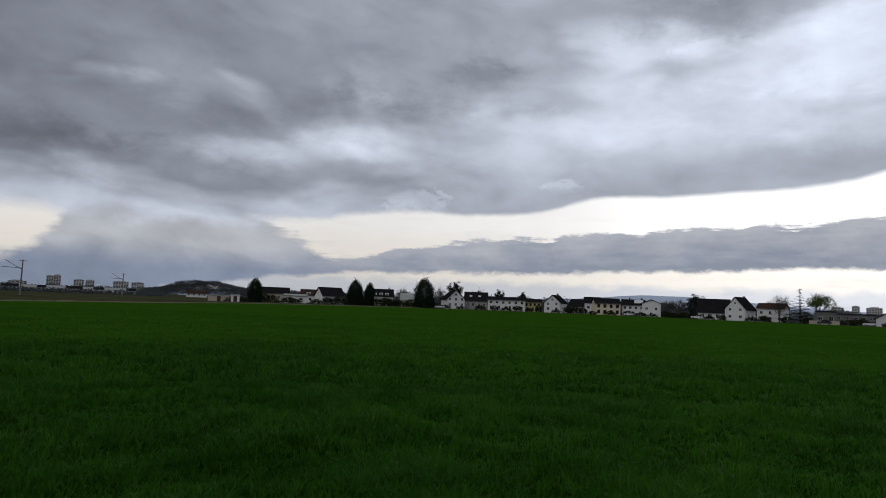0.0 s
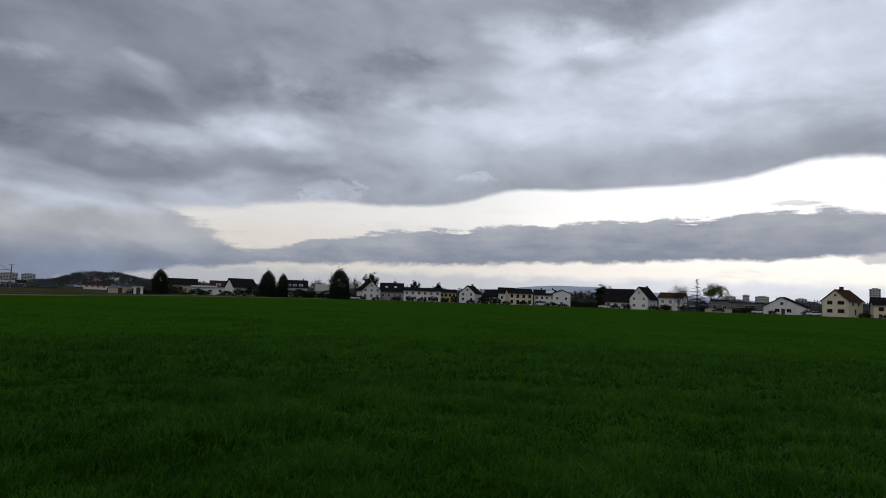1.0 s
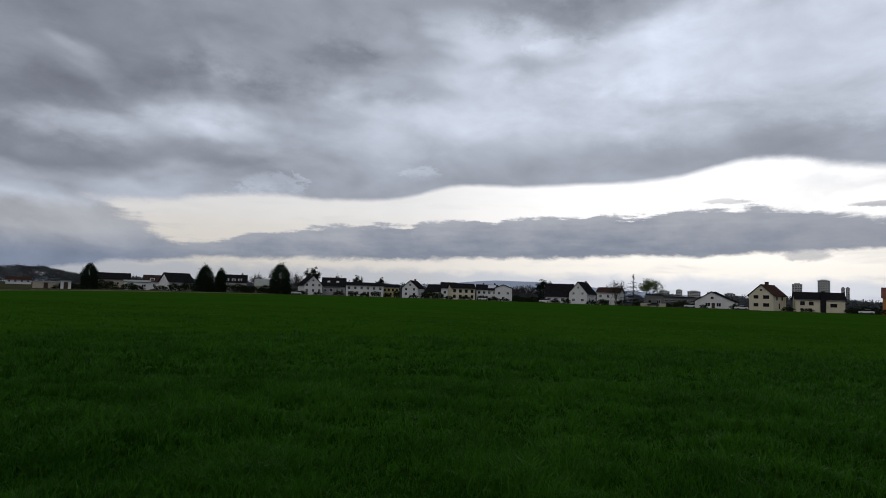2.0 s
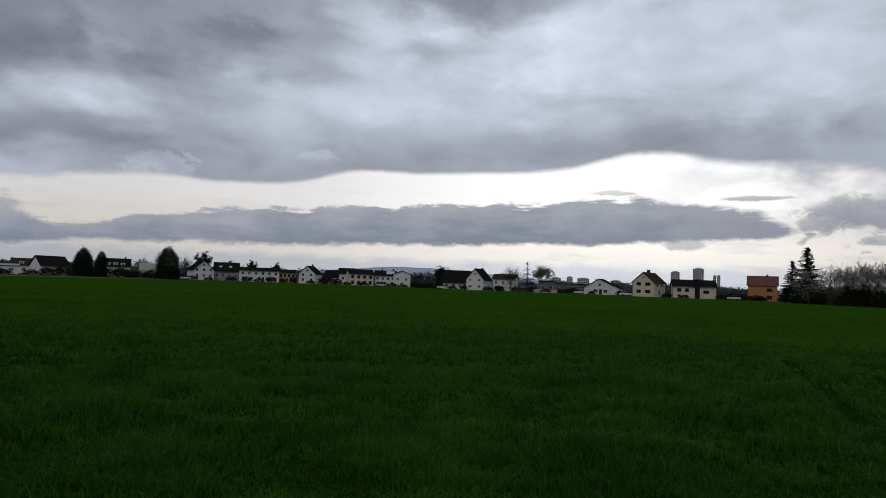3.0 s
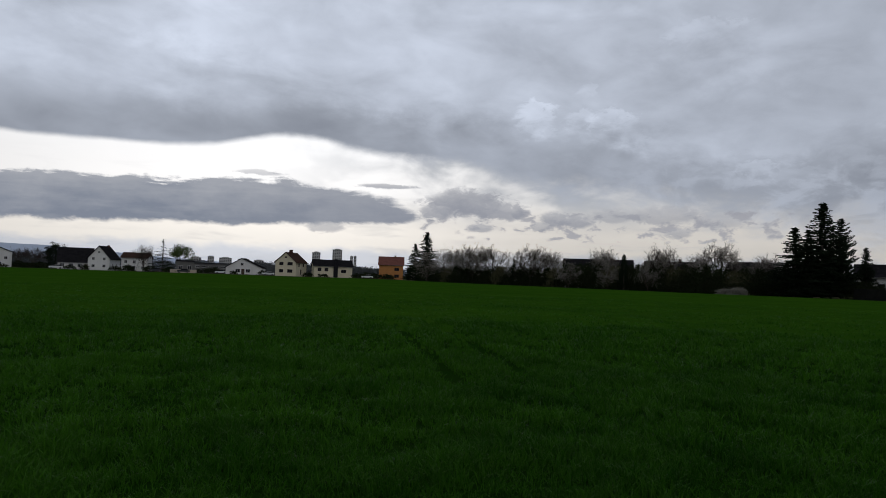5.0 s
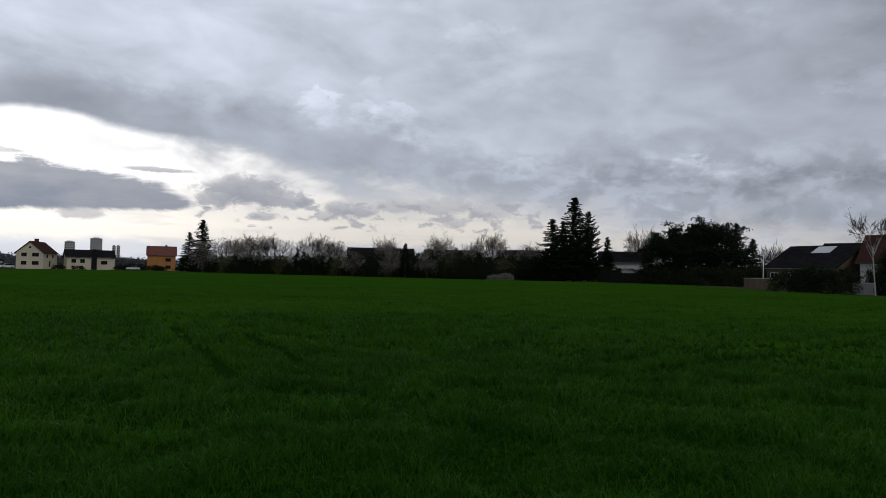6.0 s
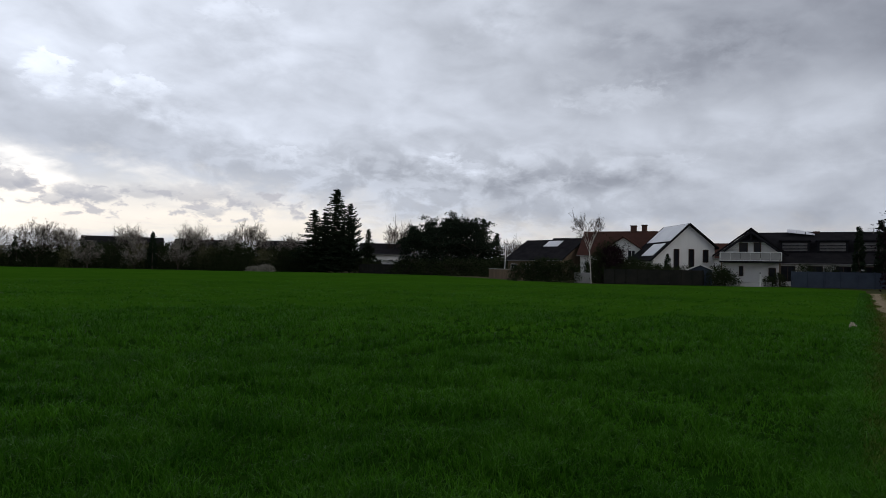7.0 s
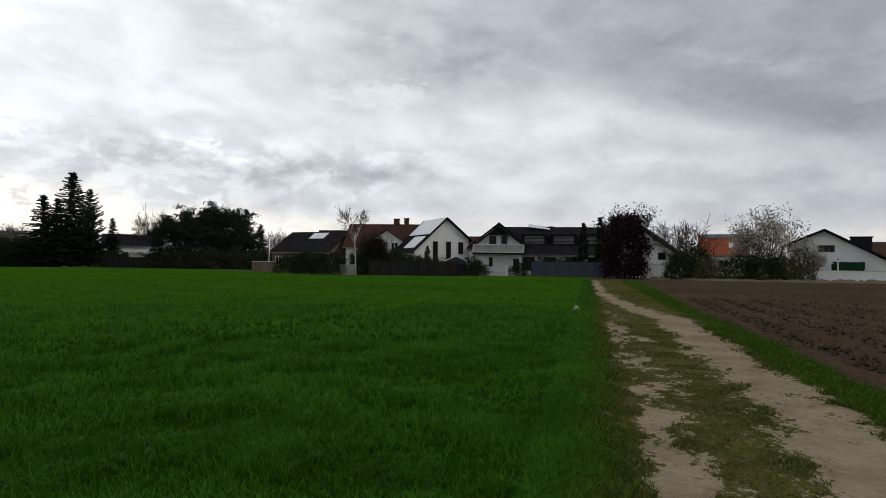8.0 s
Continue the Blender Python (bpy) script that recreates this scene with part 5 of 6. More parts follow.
# ---------------------------------------------------------------- distant buildings
def tower(a0, a1, d, h, storeys, cols, label, dep=14.0):
    a, w = span(a0, a1, d)
    e = thing("apartment_block", label, "building", Matrix.Translation(at(a, d)) @ pose(0, 0, 0, 0, 0, -a), "apartment blocks on the skyline")
    part("wall", boxes((-w / 2, w / 2, 0, dep, 0, h), (-w * 0.28, w * 0.28, 3, dep - 3, h, h + 2.2)), M_CONC, e)
    part("roof", boxes((-w / 2 - 0.3, w / 2 + 0.3, -0.3, dep + 0.3, h, h + 0.5)), M_GREY, e)
    k = h / storeys
    for j in range(cols):
        x = -w / 2 + w * (j + 0.5) / cols
        ww = w / cols * 0.62
        bm = bmesh.new()
        for i in range(storeys):
            box(bm, x - ww / 2, x + ww / 2, -0.12, 0.05, i * k + k * 0.32, i * k + k * 0.78)
        tagged(part("window", bm, M_GLASS, e, "one column of dark windows"), kind="stuff")


for a0, a1, d, h, st, co in ((-33.7, -32.5, 1500, 15, 5, 5), (-31.3, -30.85, 1480, 27, 10, 3), (-30.85, -30.35, 1500, 29, 10, 3), (-29.5, -28.8, 1500, 22, 8, 4),
                             (-28.7, -28.1, 1520, 22, 8, 4), (-26.8, -25.7, 1500, 22, 8, 6), (-25.5, -24.6, 1540, 22, 8, 5),
                             (30.8, 31.6, 1500, 26, 8, 4), (32.1, 32.6, 1500, 29, 9, 3), (33.0, 34.0, 1550, 28, 8, 6), (34.5, 35.4, 1500, 26, 8, 5), (35.8, 36.6, 1550, 25, 8, 4),
                             (40.6, 41.3, 1300, 41, 14, 4), (42.32, 43.15, 1300, 48, 16, 5), (43.85, 44.1, 1350, 37, 12, 2), (44.15, 44.4, 1380, 38, 12, 2)):
    tower(a0, a1, d, h, st, co, "pale concrete apartment block on the horizon")


def hills():
    a = np.radians(np.linspace(-60, 170, 240))
    h = 28 + 70 * np.exp(-((np.degrees(a) - 20) / 9) ** 2) + 25 * layers(np.degrees(a) * 0.12, 0 * a, 91, 4) + 18 * np.exp(-((np.degrees(a) - 5) / 5) ** 2)
    # the haze of distance is put into the hills' colour as pale blue
    m, t, b = base("hills_with_painted_haze", 1.0)
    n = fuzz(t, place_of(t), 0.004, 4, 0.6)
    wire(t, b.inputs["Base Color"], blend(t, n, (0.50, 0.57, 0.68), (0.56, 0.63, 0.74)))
    v, f = [], []
    for i, (ai, hi_) in enumerate(zip(a, h)):
        for d, z in ((4000, -2), (4350, hi_), (4700, -2)):
            v.append((d * math.sin(ai), d * math.cos(ai), z))
    for i in range(len(a) - 1):
        for k in range(2):
            f.append((3 * i + k, 3 * i + 3 + k, 3 * i + 4 + k, 3 * i + 1 + k))
    tagged(new("backdrop", mesh_np("backdrop", v, np.array(f), m, True)), "low range of hills on the horizon, coloured pale blue for haze", "hills", kind="structure")


hills()


# ---------------------------------------------------------------- trees
def leaves(rng, centres, per, spread, size, flat=0.0):
    """Small randomly turned four-sided leaves round the centres."""
    c = np.repeat(np.asarray(centres, dtype=np.float64), per, axis=0)
    n = len(c)
    c = c + rng.normal(0, 1, (n, 3)) * spread
    a = rng.normal(0, 1, (n, 3))
    a /= np.linalg.norm(a, axis=1)[:, None]
    b = np.cross(a, rng.normal(0, 1, (n, 3)))
    b /= np.linalg.norm(b, axis=1)[:, None] + 1e-9
    if flat:
        a[:, 2] *= 1 - flat
    s = size * rng.uniform(0.6, 1.3, (n, 1))
    v = np.stack([c - a * s, c + b * s * 0.55, c + a * s, c - b * s * 0.55], 1)
    return v.reshape(-1, 3), np.arange(n * 4).reshape(n, 4)


def limbs(segs, sides=5):
    """Tapered tubes for a list of (start, end, radius, radius)."""
    v, f = [], []
    for a, b, r0, r1 in segs:
        a, b = np.asarray(a), np.asarray(b)
        t = b - a
        t = t / (np.linalg.norm(t) + 1e-9)
        x = np.cross(t, (0.3, 0.9, 0.2) if abs(t[2]) > 0.8 else (0, 0, 1.0))
        x /= np.linalg.norm(x) + 1e-9
        y = np.cross(t, x)
        k = len(v)
        for c, r_ in ((a, r0), (b, r1)):
            for i in range(sides):
                q_ = 2 * np.pi * i / sides
                v.append(c + r_ * (np.cos(q_) * x + np.sin(q_) * y))
        for i in range(sides):
            f.append((k + i, k + (i + 1) % sides, k + sides + (i + 1) % sides, k + sides + i))
    return np.array(v), np.array(f)


def grow(rng, h, w, trunk_share, levels, kids, lean=0.0, r0=0.16, droop=0.0, wild=0.55):
    """A branching skeleton. Returns heavy limbs, thin twigs and the twigs' ends."""
    heavy, thin, ends = [], [], []
    top = np.array([lean * h * 0.2, 0, h * trunk_share])
    heavy.append((np.zeros(3), top, r0, r0 * 0.75))

    def go(p, d, length, r_, lev):
        q_ = p + d * length
        (heavy if lev <= 2 else thin).append((p, q_, r_, r_ * 0.6))
        if lev == levels:
            ends.append(q_)
            return
        for i in range(kids[lev]):
            nd = d + rng.normal(0, wild, 3) * (0.9, 0.9, 0.6)
            nd[2] += 0.10 - droop * lev * 0.12
            nd /= np.linalg.norm(nd)
            st = p + (q_ - p) * rng.uniform(0.45, 1.0)
            go(st, nd, length * rng.uniform(0.55, 0.85), max(r_ * 0.55, 0.012), lev + 1)

    n0 = kids[0]
    for i in range(n0):
        a = 2 * np.pi * (i + rng.uniform(-0.3, 0.3)) / n0
        out_ = rng.uniform(0.35, 1.0) * w / h * 1.5
        d = np.array([np.cos(a) * out_, np.sin(a) * out_, 1.0])
        d /= np.linalg.norm(d)
        go(top * rng.uniform(0.7, 1.0), d, h * (1 - trunk_share) * 0.42, r0 * 0.5, 1)
    zmax = np.percentile([e_[2] for e_ in ends], 97)
    rmax = np.percentile([np.hypot(e_[0], e_[1]) for e_ in ends], 93)
    k = np.array([w / 2 / rmax, w / 2 / rmax, h / zmax])
    sc = lambda rows: [(a * k, b * k, p, q_) for a, b, p, q_ in rows]
    return sc(heavy), sc(thin), [e_ * k for e_ in ends]


def shell(rng, n, h, w, z0, profile):
    """Clump centres inside a body of revolution; profile(k) is the share of the half-width at the height k."""
    pts = []
    while len(pts) < n:
        k = rng.uniform(0, 1)
        r_ = profile(k) * w / 2
        if r_ < rng.uniform(0, w / 2) * 0.8:
            continue
        a, q_ = rng.uniform(0, 2 * np.pi), np.sqrt(rng.uniform(0.25, 1.0))
        wob = 0.82 + 0.36 * value_noise(np.array([a * 1.3]), np.array([k * 5.0]), 7)[0]
        pts.append((r_ * q_ * wob * np.cos(a), r_ * q_ * wob * np.sin(a), z0 + k * (h - z0)))
    return pts


def tree_parts(kind, rng):
    """Trunk mesh, crown mesh, nominal height and width of one kind of tree."""
    tm, cm, extra = M_BARK, M_EVERGREEN, None
    if kind.startswith("spruce"):
        h, w = 16.0, 7.0
        segs = [((0, 0, 0), (0, 0, h * 0.5), 0.22, 0.14), ((0, 0, h * 0.5), (0, 0, h * 0.98), 0.14, 0.02)]
        wide, thin_ = kind == "spruce_wide", kind == "spruce_sparse"
        pts = []
        for k in np.linspace(0.05, 0.985, 24 if thin_ else 40 if wide else 44):
            for i in range(int((5 if thin_ else 8) - 4 * k)):
                a = rng.uniform(0, 2 * np.pi)
                ln = w / 2 * ((1 - k ** 2.6) ** 0.8 if wide else (1 - k) ** 0.88) * (rng.uniform(0.4, 1.25) if wide else rng.uniform(0.6, 1.35)) + 0.12
                lift_ = 0.32 if wide else 0.02 + 0.10 * k
                way = np.array([np.cos(a), np.sin(a), 0.0])
                bend = lambda q_: np.array([0, 0, k * h]) + way * ln * q_ + np.array([0, 0, ln * (-0.26 * q_ * (1 - 0.75 * q_) + lift_ * q_ * q_)])
                segs += [((0, 0, k * h), bend(0.5), 0.04, 0.025), (bend(0.5), bend(1.0), 0.025, 0.008)]
                for q_ in np.linspace(0.15, 1.0, max(3, int(ln * 3.4))):
                    side_ = np.array([-way[1], way[0], -0.15]) * ln * 0.16 * (1 - abs(q_ - 0.55))
                    for m in (-1.0, 0.0, 1.0):
                        pts.append(bend(q_) + side_ * m * rng.uniform(0.4, 1.2))
        for k in np.linspace(0.86, 1.0, 10):
            pts.append(np.array([0, 0, k * h]))
        v, f = leaves(rng, pts, 3 if thin_ else 5, (0.14, 0.14, 0.07), 0.17, 0.35)
    elif kind in ("dense", "cypress", "thuja"):
        h, w = {"dense": (11.0, 8.0), "cypress": (7.5, 1.5), "thuja": (6.5, 2.4)}[kind]
        prof = (lambda k: 0.96 if k < 0.35 else max(0.0, 1 - ((k - 0.35) / 0.65) ** 1.8) ** 0.7) if kind == "dense" else (lambda k: (1 - k) ** 0.55 * (0.55 + 0.45 * min(1, k * 5)))
        pts = shell(rng, 800 if kind == "dense" else 160, h, w, 0.3, prof)
        sp = w * 0.055
        v, f = leaves(rng, pts, 14, (sp, sp, sp * 1.4), 0.24 if kind == "dense" else 0.15)
        segs = [((0, 0, 0), (0, 0, h * 0.8), 0.22, 0.05)]
    elif kind.startswith("pine"):
        h, w, cm = 11.5, 7.5, M_PINE
        hv, th_, ends = grow(rng, h, w, 0.42, 4, [6, 3, 3, 2], 0.1, 0.2)
        segs = hv + th_
        v, f = leaves(rng, ends, 34, (0.46, 0.46, 0.26), 0.19)
        body = shell(rng, 150, h * 0.95, w * 0.8, h * 0.12, lambda k: math.sin(math.pi * (0.2 + 0.75 * k)) ** 0.7)
        v2, f2 = leaves(rng, body, 28, (0.45, 0.45, 0.35), 0.21)
        v, f = np.concatenate([v, v2]), np.concatenate([f, f2 + len(v)])
    elif kind.startswith("round"):
        h, w, cm = 10.0, 8.0, M_SPRING
        hv, th_, ends = grow(rng, h, w, 0.3, 4, [6, 4, 3, 2], 0, 0.2)
        segs = hv + th_
        v, f = leaves(rng, ends, 22, (0.5, 0.5, 0.4), 0.22)
    elif kind.startswith("bare"):
        h, w, cm = 10.0, 7.5, M_TWIG
        hv, th_, ends = grow(rng, h, w, 0.22, 5, [8, 4, 4, 3, 2], 0, 0.16, wild=0.7)
        segs = hv
        v, f = limbs([(a, b, max(p, 0.022), 0.015) for a, b, p, q_ in th_], 3)
        if kind == "bare_flower":
            extra = mesh_np("blossom", *leaves(rng, ends, 5, (0.2, 0.2, 0.2), 0.10), M_BLOOM)
    elif kind.startswith("bloom"):
        h, w, cm = 8.5, 7.0, M_BLOOM
        hv, th_, ends = grow(rng, h, w, 0.12, 5, [7, 4, 3, 2, 2], 0, 0.15, wild=0.75)
        segs = hv + th_
        v, f = leaves(rng, ends, 5, (0.28, 0.28, 0.25), 0.10)
    elif kind == "budding":
        h, w, cm = 7.0, 6.0, M_CREAMBUD
        hv, th_, ends = grow(rng, h, w, 0.12, 5, [7, 4, 3, 3, 2], 0, 0.13, wild=0.75)
        segs = hv + th_
        v, f = leaves(rng, ends, 9, (0.24, 0.24, 0.22), 0.10)
    elif kind == "plum":
        h, w, cm = 7.7, 6.4, M_PLUM
        hv, th_, ends = grow(rng, h, w, 0.2, 5, [7, 4, 3, 2, 2], 0, 0.16)
        segs = hv + th_
        v, f = leaves(rng, ends, 9, (0.22, 0.22, 0.2), 0.11)
        v2, f2 = leaves(rng, shell(rng, 380, h * 0.88, w * 0.76, 0.15, lambda k: math.sin(math.pi * (0.32 + 0.56 * k)) ** 0.6), 26, (0.35, 0.35, 0.35), 0.15)
        v, f = np.concatenate([v, v2]), np.concatenate([f, f2 + len(v)])
    elif kind == "birch":
        h, w, tm, cm = 8.0, 4.6, M_BIRCH, M_TWIG
        hv, th_, ends = grow(rng, h, w, 0.50, 5, [6, 3, 3, 3, 2], 0.25, 0.055)
        segs = hv
        v, f = limbs([(a, b, max(p, 0.014), 0.010) for a, b, p, q_ in th_], 3)
        v2, f2 = leaves(rng, ends, 2, (0.1, 0.1, 0.1), 0.05)
        v, f = np.concatenate([v, v2]), np.concatenate([f, f2 + len(v)])
    else:  # shrubs
        h, w = 5.0, 7.0
        cm = {"shrub_b": M_OLIVE, "shrub_w": M_PALE}.get(kind, M_HEDGE)
        hv, th_, ends = grow(rng, h * 0.95, w * 0.9, 0.06, 3 if kind == "shrub_far" else 4, [7, 4, 3, 2], 0, 0.08)
        segs = hv + th_
        far = kind == "shrub_far"
        pts = shell(rng, 130 if far else 190, h, w, 0.15, lambda k: (1 - k ** 2.2) ** 0.5)
        v, f = leaves(rng, pts, 12 if far else 16, (0.38, 0.38, 0.32), 0.28 if far else 0.165)
        v2, f2 = leaves(rng, ends, 3 if far else 7, (0.3, 0.3, 0.3), 0.11)
        v, f = np.concatenate([v, v2]), np.concatenate([f, f2 + len(v)])
    tv, tf = limbs(segs, 5 if len(segs) < 900 else 3)
    return mesh_np("trunk", tv, tf, tm, True), mesh_np("crown", v, f, cm), h, w, extra


TREES = {}


def tree(kind, az, d, h, w, label, category="tree", turn=None, group="", name="tree"):
    """Plants one tree of a kind, stretched to its height and width."""
    kind = "shrub_far" if kind in ("shrub_a", "shrub_c") and d > 200 else kind
    if kind not in TREES:
        TREES[kind] = tree_parts(kind, np.random.default_rng(100 + len(TREES)))
    trunk, crown, h0, w0, extra = TREES[kind]
    turn = (az * 47.3 + d) % 360 if turn is None else turn
    e = thing(name, label, category, Matrix.Translation(at(az, d, -0.02)) @ pose(0, 0, 0, 0, 0, turn), group)
    e.scale = (w / w0, w / w0, h / h0)
    part("trunk", trunk, None, e)
    part("crown", crown, None, e)
    if extra:
        part("blossom", extra, None, e, "thin white blossom")
    return e


EVG, BARE, SHR = "dark evergreen tree with a dense crown", "bare spring tree with fine twigs", "dark dense shrub at the field's edge"
for az, d, h, w in ((-16.0, 230, 7.6, 5.2), (-7.6, 262, 9.6, 6.4), (-6.35, 272, 9.0, 4.4), (-1.58, 255, 11.0, 8.2)):
    tree("dense", az, d, h, w, EVG)
for az, d, h, w in ((1.1, 322, 12.2, 7.0), (21.25, 276, 8.8, 7.0), (5.0, 330, 9.5, 5.0), (7.0, 335, 9.0, 4.0)):
    tree("pine", az, d, h, w, "dark pine with a ragged crown behind the houses")
for az, d, h, w in ((-3.4, 330, 9.6, 7), (-0.2, 306, 9.8, 8), (3.2, 325, 10, 9), (18.9, 330, 8.2, 8), (19.8, 325, 8.6, 8), (20.6, 335, 8.0, 8), (27.3, 258, 10.0, 7), (26.6, 300, 9.0, 5),
                   (52.7, 206, 11.4, 8), (54.6, 182, 11.6, 8.5), (56.3, 180, 11.2, 8.0), (59.6, 166, 10.8, 8.5), (61.2, 166, 9.6, 7), (65.8, 158, 10.2, 6.5),
                   (70.6, 146, 10.4, 6.5), (74.8, 146, 11.2, 7), (73.4, 146, 8.6, 5), (78.8, 150, 8.8, 7), (87.5, 156, 12.6, 8.5), (97.6, 126, 7.4, 7), (99.0, 130, 7.2, 6), (132.0, 80, 6.9, 7.6)):
    tree("bare_flower" if 50 < az < 80 else "bare_a" if int(az * 10) % 3 else "bare_b", az, d, h * (0.86 if 50 < az < 80 else 0.93), w * (1.3 if 50 < az < 80 else 1.1), BARE if not 50 < az < 80 else "leafless tree dotted with white blossom above the hedge")
tree("spruce_wide", 83.35, 139, 14.6, 5.6, "dark ragged fir leaning out from the group")
tree("spruce_wide", 82.7, 137, 9.0, 6.5, "broad dark fir below the tall spruce")
tree("spruce_sparse", 28.7, 268, 12.3, 10.0, "thin spruce with gaps between its branches")
tree("round", 30.0, 268, 9.8, 8.4, "young green broadleaf tree beside the shed")
for az, d, h, w in ((50.5, 215, 16.2, 10.5), (49.5, 214, 12.2, 7), (82.15, 138, 17.4, 11.0), (80.3, 136, 12.8, 9.0), (81.2, 139, 12.6, 7.0), (81.5, 135, 8.5, 7.5), (84.96, 146, 9.7, 5.0), (95.0, 132, 11.5, 6), (67.4, 150, 7.6, 2.6), (96.2, 128, 8.4, 5.0)):
    tree("spruce_a" if int(az) % 2 else "spruce_b", az, d, h, w, "tall dark spruce at the edge of the field")
for az, d, h, w in ((89.0, 129, 9.0, 7.5), (90.6, 131, 10.8, 8), (92.2, 130, 11.4, 9), (93.7, 129, 11.0, 8), (91.4, 126, 8.0, 8), (94.4, 126, 8.0, 7.5)):
    tree("pine_b" if int(az * 10) % 2 else "pine", az, d, h, w, "broad dark pine in a close group", group="pines by the gardens")
for az, d, h, w in ((50.6, 198, 8.6, 9), (52.4, 194, 9.6, 9), (53.6, 188, 8.8, 8), (62.9, 154, 5.6, 6), (66.2, 150, 5.4, 5), (69.4, 143, 5.6, 5)):
    tree("bloom_a", az, d, h, w, "wide tree covered in pale blossom")
for az, d, h in ((58.2, 172, 6.6), (67.5, 148, 7.6), (17.0, 310, 8.0)):
    tree("thuja", az, d, h, 2.2, "slim pointed dark evergreen tree")
tree("thuja", 110.5, 85, 3.6, 1.3, "young light conifer before the white gable")
tree("cypress", 124.0, 84.5, 6.9, 1.5, "slim dark column cypress by the fence")
tree("cypress", 125.4, 86, 7.7, 1.7, "tall slim column cypress by the fence")
tree("plum", 127.5, 74, 7.6, 6.1, "purple-leaved plum tree at the end of the track")
tree("plum", 105.9, 79.5, 4.7, 3.4, "small purple-brown leaved tree behind the board fence")
tree("birch", 104.3, 77, 7.8, 5.0, "white-barked birch with thin bare twigs", turn=40)
tree("budding", 138.4, 72, 6.7, 6.4, "budding tree with pale flowers and young leaves")
tree("budding", 136.9, 73, 5.2, 4.0, "budding small tree beside the larger one")
tree("budding", 141.5, 73, 3.2, 2.2, "thin budding shrub by the garden wall", "shrub", name="shrub")
rng_h = np.random.default_rng(55)
for az, d, h, w in ((0.3, 282, 1.6, 5), (1.6, 280, 1.3, 4), (3.4, 286, 1.9, 5), (4.6, 286, 2.0, 4), (5.6, 285, 1.4, 5), (6.6, 286, 2.4, 4), (7.6, 294, 1.6, 4), (9.9, 284, 1.5, 4), (10.9, 286, 3.0, 4), (13.0, 278, 1.4, 4),
                   (14.4, 277, 1.6, 5), (16.9, 276, 1.5, 6), (17.9, 274, 1.2, 4), (19.6, 272, 1.8, 8), (22.2, 262, 1.4, 4), (23.2, 256, 1.7, 3), (25.3, 254, 1.6, 4), (26.2, 262, 2.2, 4), (27.8, 258, 2.0, 5), (29.2, 254, 2.0, 4),
                   (31.8, 262, 1.8, 6), (32.6, 266, 2.4, 6), (34.2, 268, 1.3, 3), (36.6, 262, 1.8, 4), (40.3, 248, 1.6, 4), (41.6, 248, 1.2, 4), (44.6, 250, 1.9, 5), (45.9, 248, 2.2, 4), (46.9, 250, 1.9, 6),
                   (-9.9, 262, 2.6, 5), (-10.9, 262, 1.8, 5), (-12.6, 256, 1.4, 5), (-7.0, 268, 2.4, 6), (-4.6, 290, 3.0, 7), (-2.2, 276, 2.4, 6), (-0.6, 284, 2.6, 6)):
    tree("shrub_c" if int(d + az * 10) % 2 else "shrub_a", az, d, h, w, "low dark hedge shrub before the houses", "shrub", name="shrub", group="garden shrubs before the houses")
for i, az in enumerate(np.arange(49.8, 80.6, 0.95)):
    d = np.interp(az, RIM_A, RIM_D) + 5.0
    kind = ("shrub_a", "shrub_c", "shrub_a", "shrub_b", "shrub_c")[i % 5]
    tree(kind, az, d, rng_h.uniform(4.6, 6.0), rng_h.uniform(5.5, 7.5), SHR if kind != "shrub_b" else "olive-green budding shrub in the hedge", "shrub", group="shrubs of the field hedge", name="shrub")
    tree("shrub_c" if i % 2 else "shrub_a", az + 0.45, d - 2.0, rng_h.uniform(2.4, 3.6), rng_h.uniform(4.5, 6.5), SHR, "shrub", group="shrubs of the field hedge", name="shrub")
for az, d, h, w in ((76.3, 134.5, 1.5, 3.6), (75.3, 135, 1.1, 3.0)):
    tree("shrub_w", az, d, h, w, "shrub white with blossom in front of the hedge", "shrub", name="shrub")
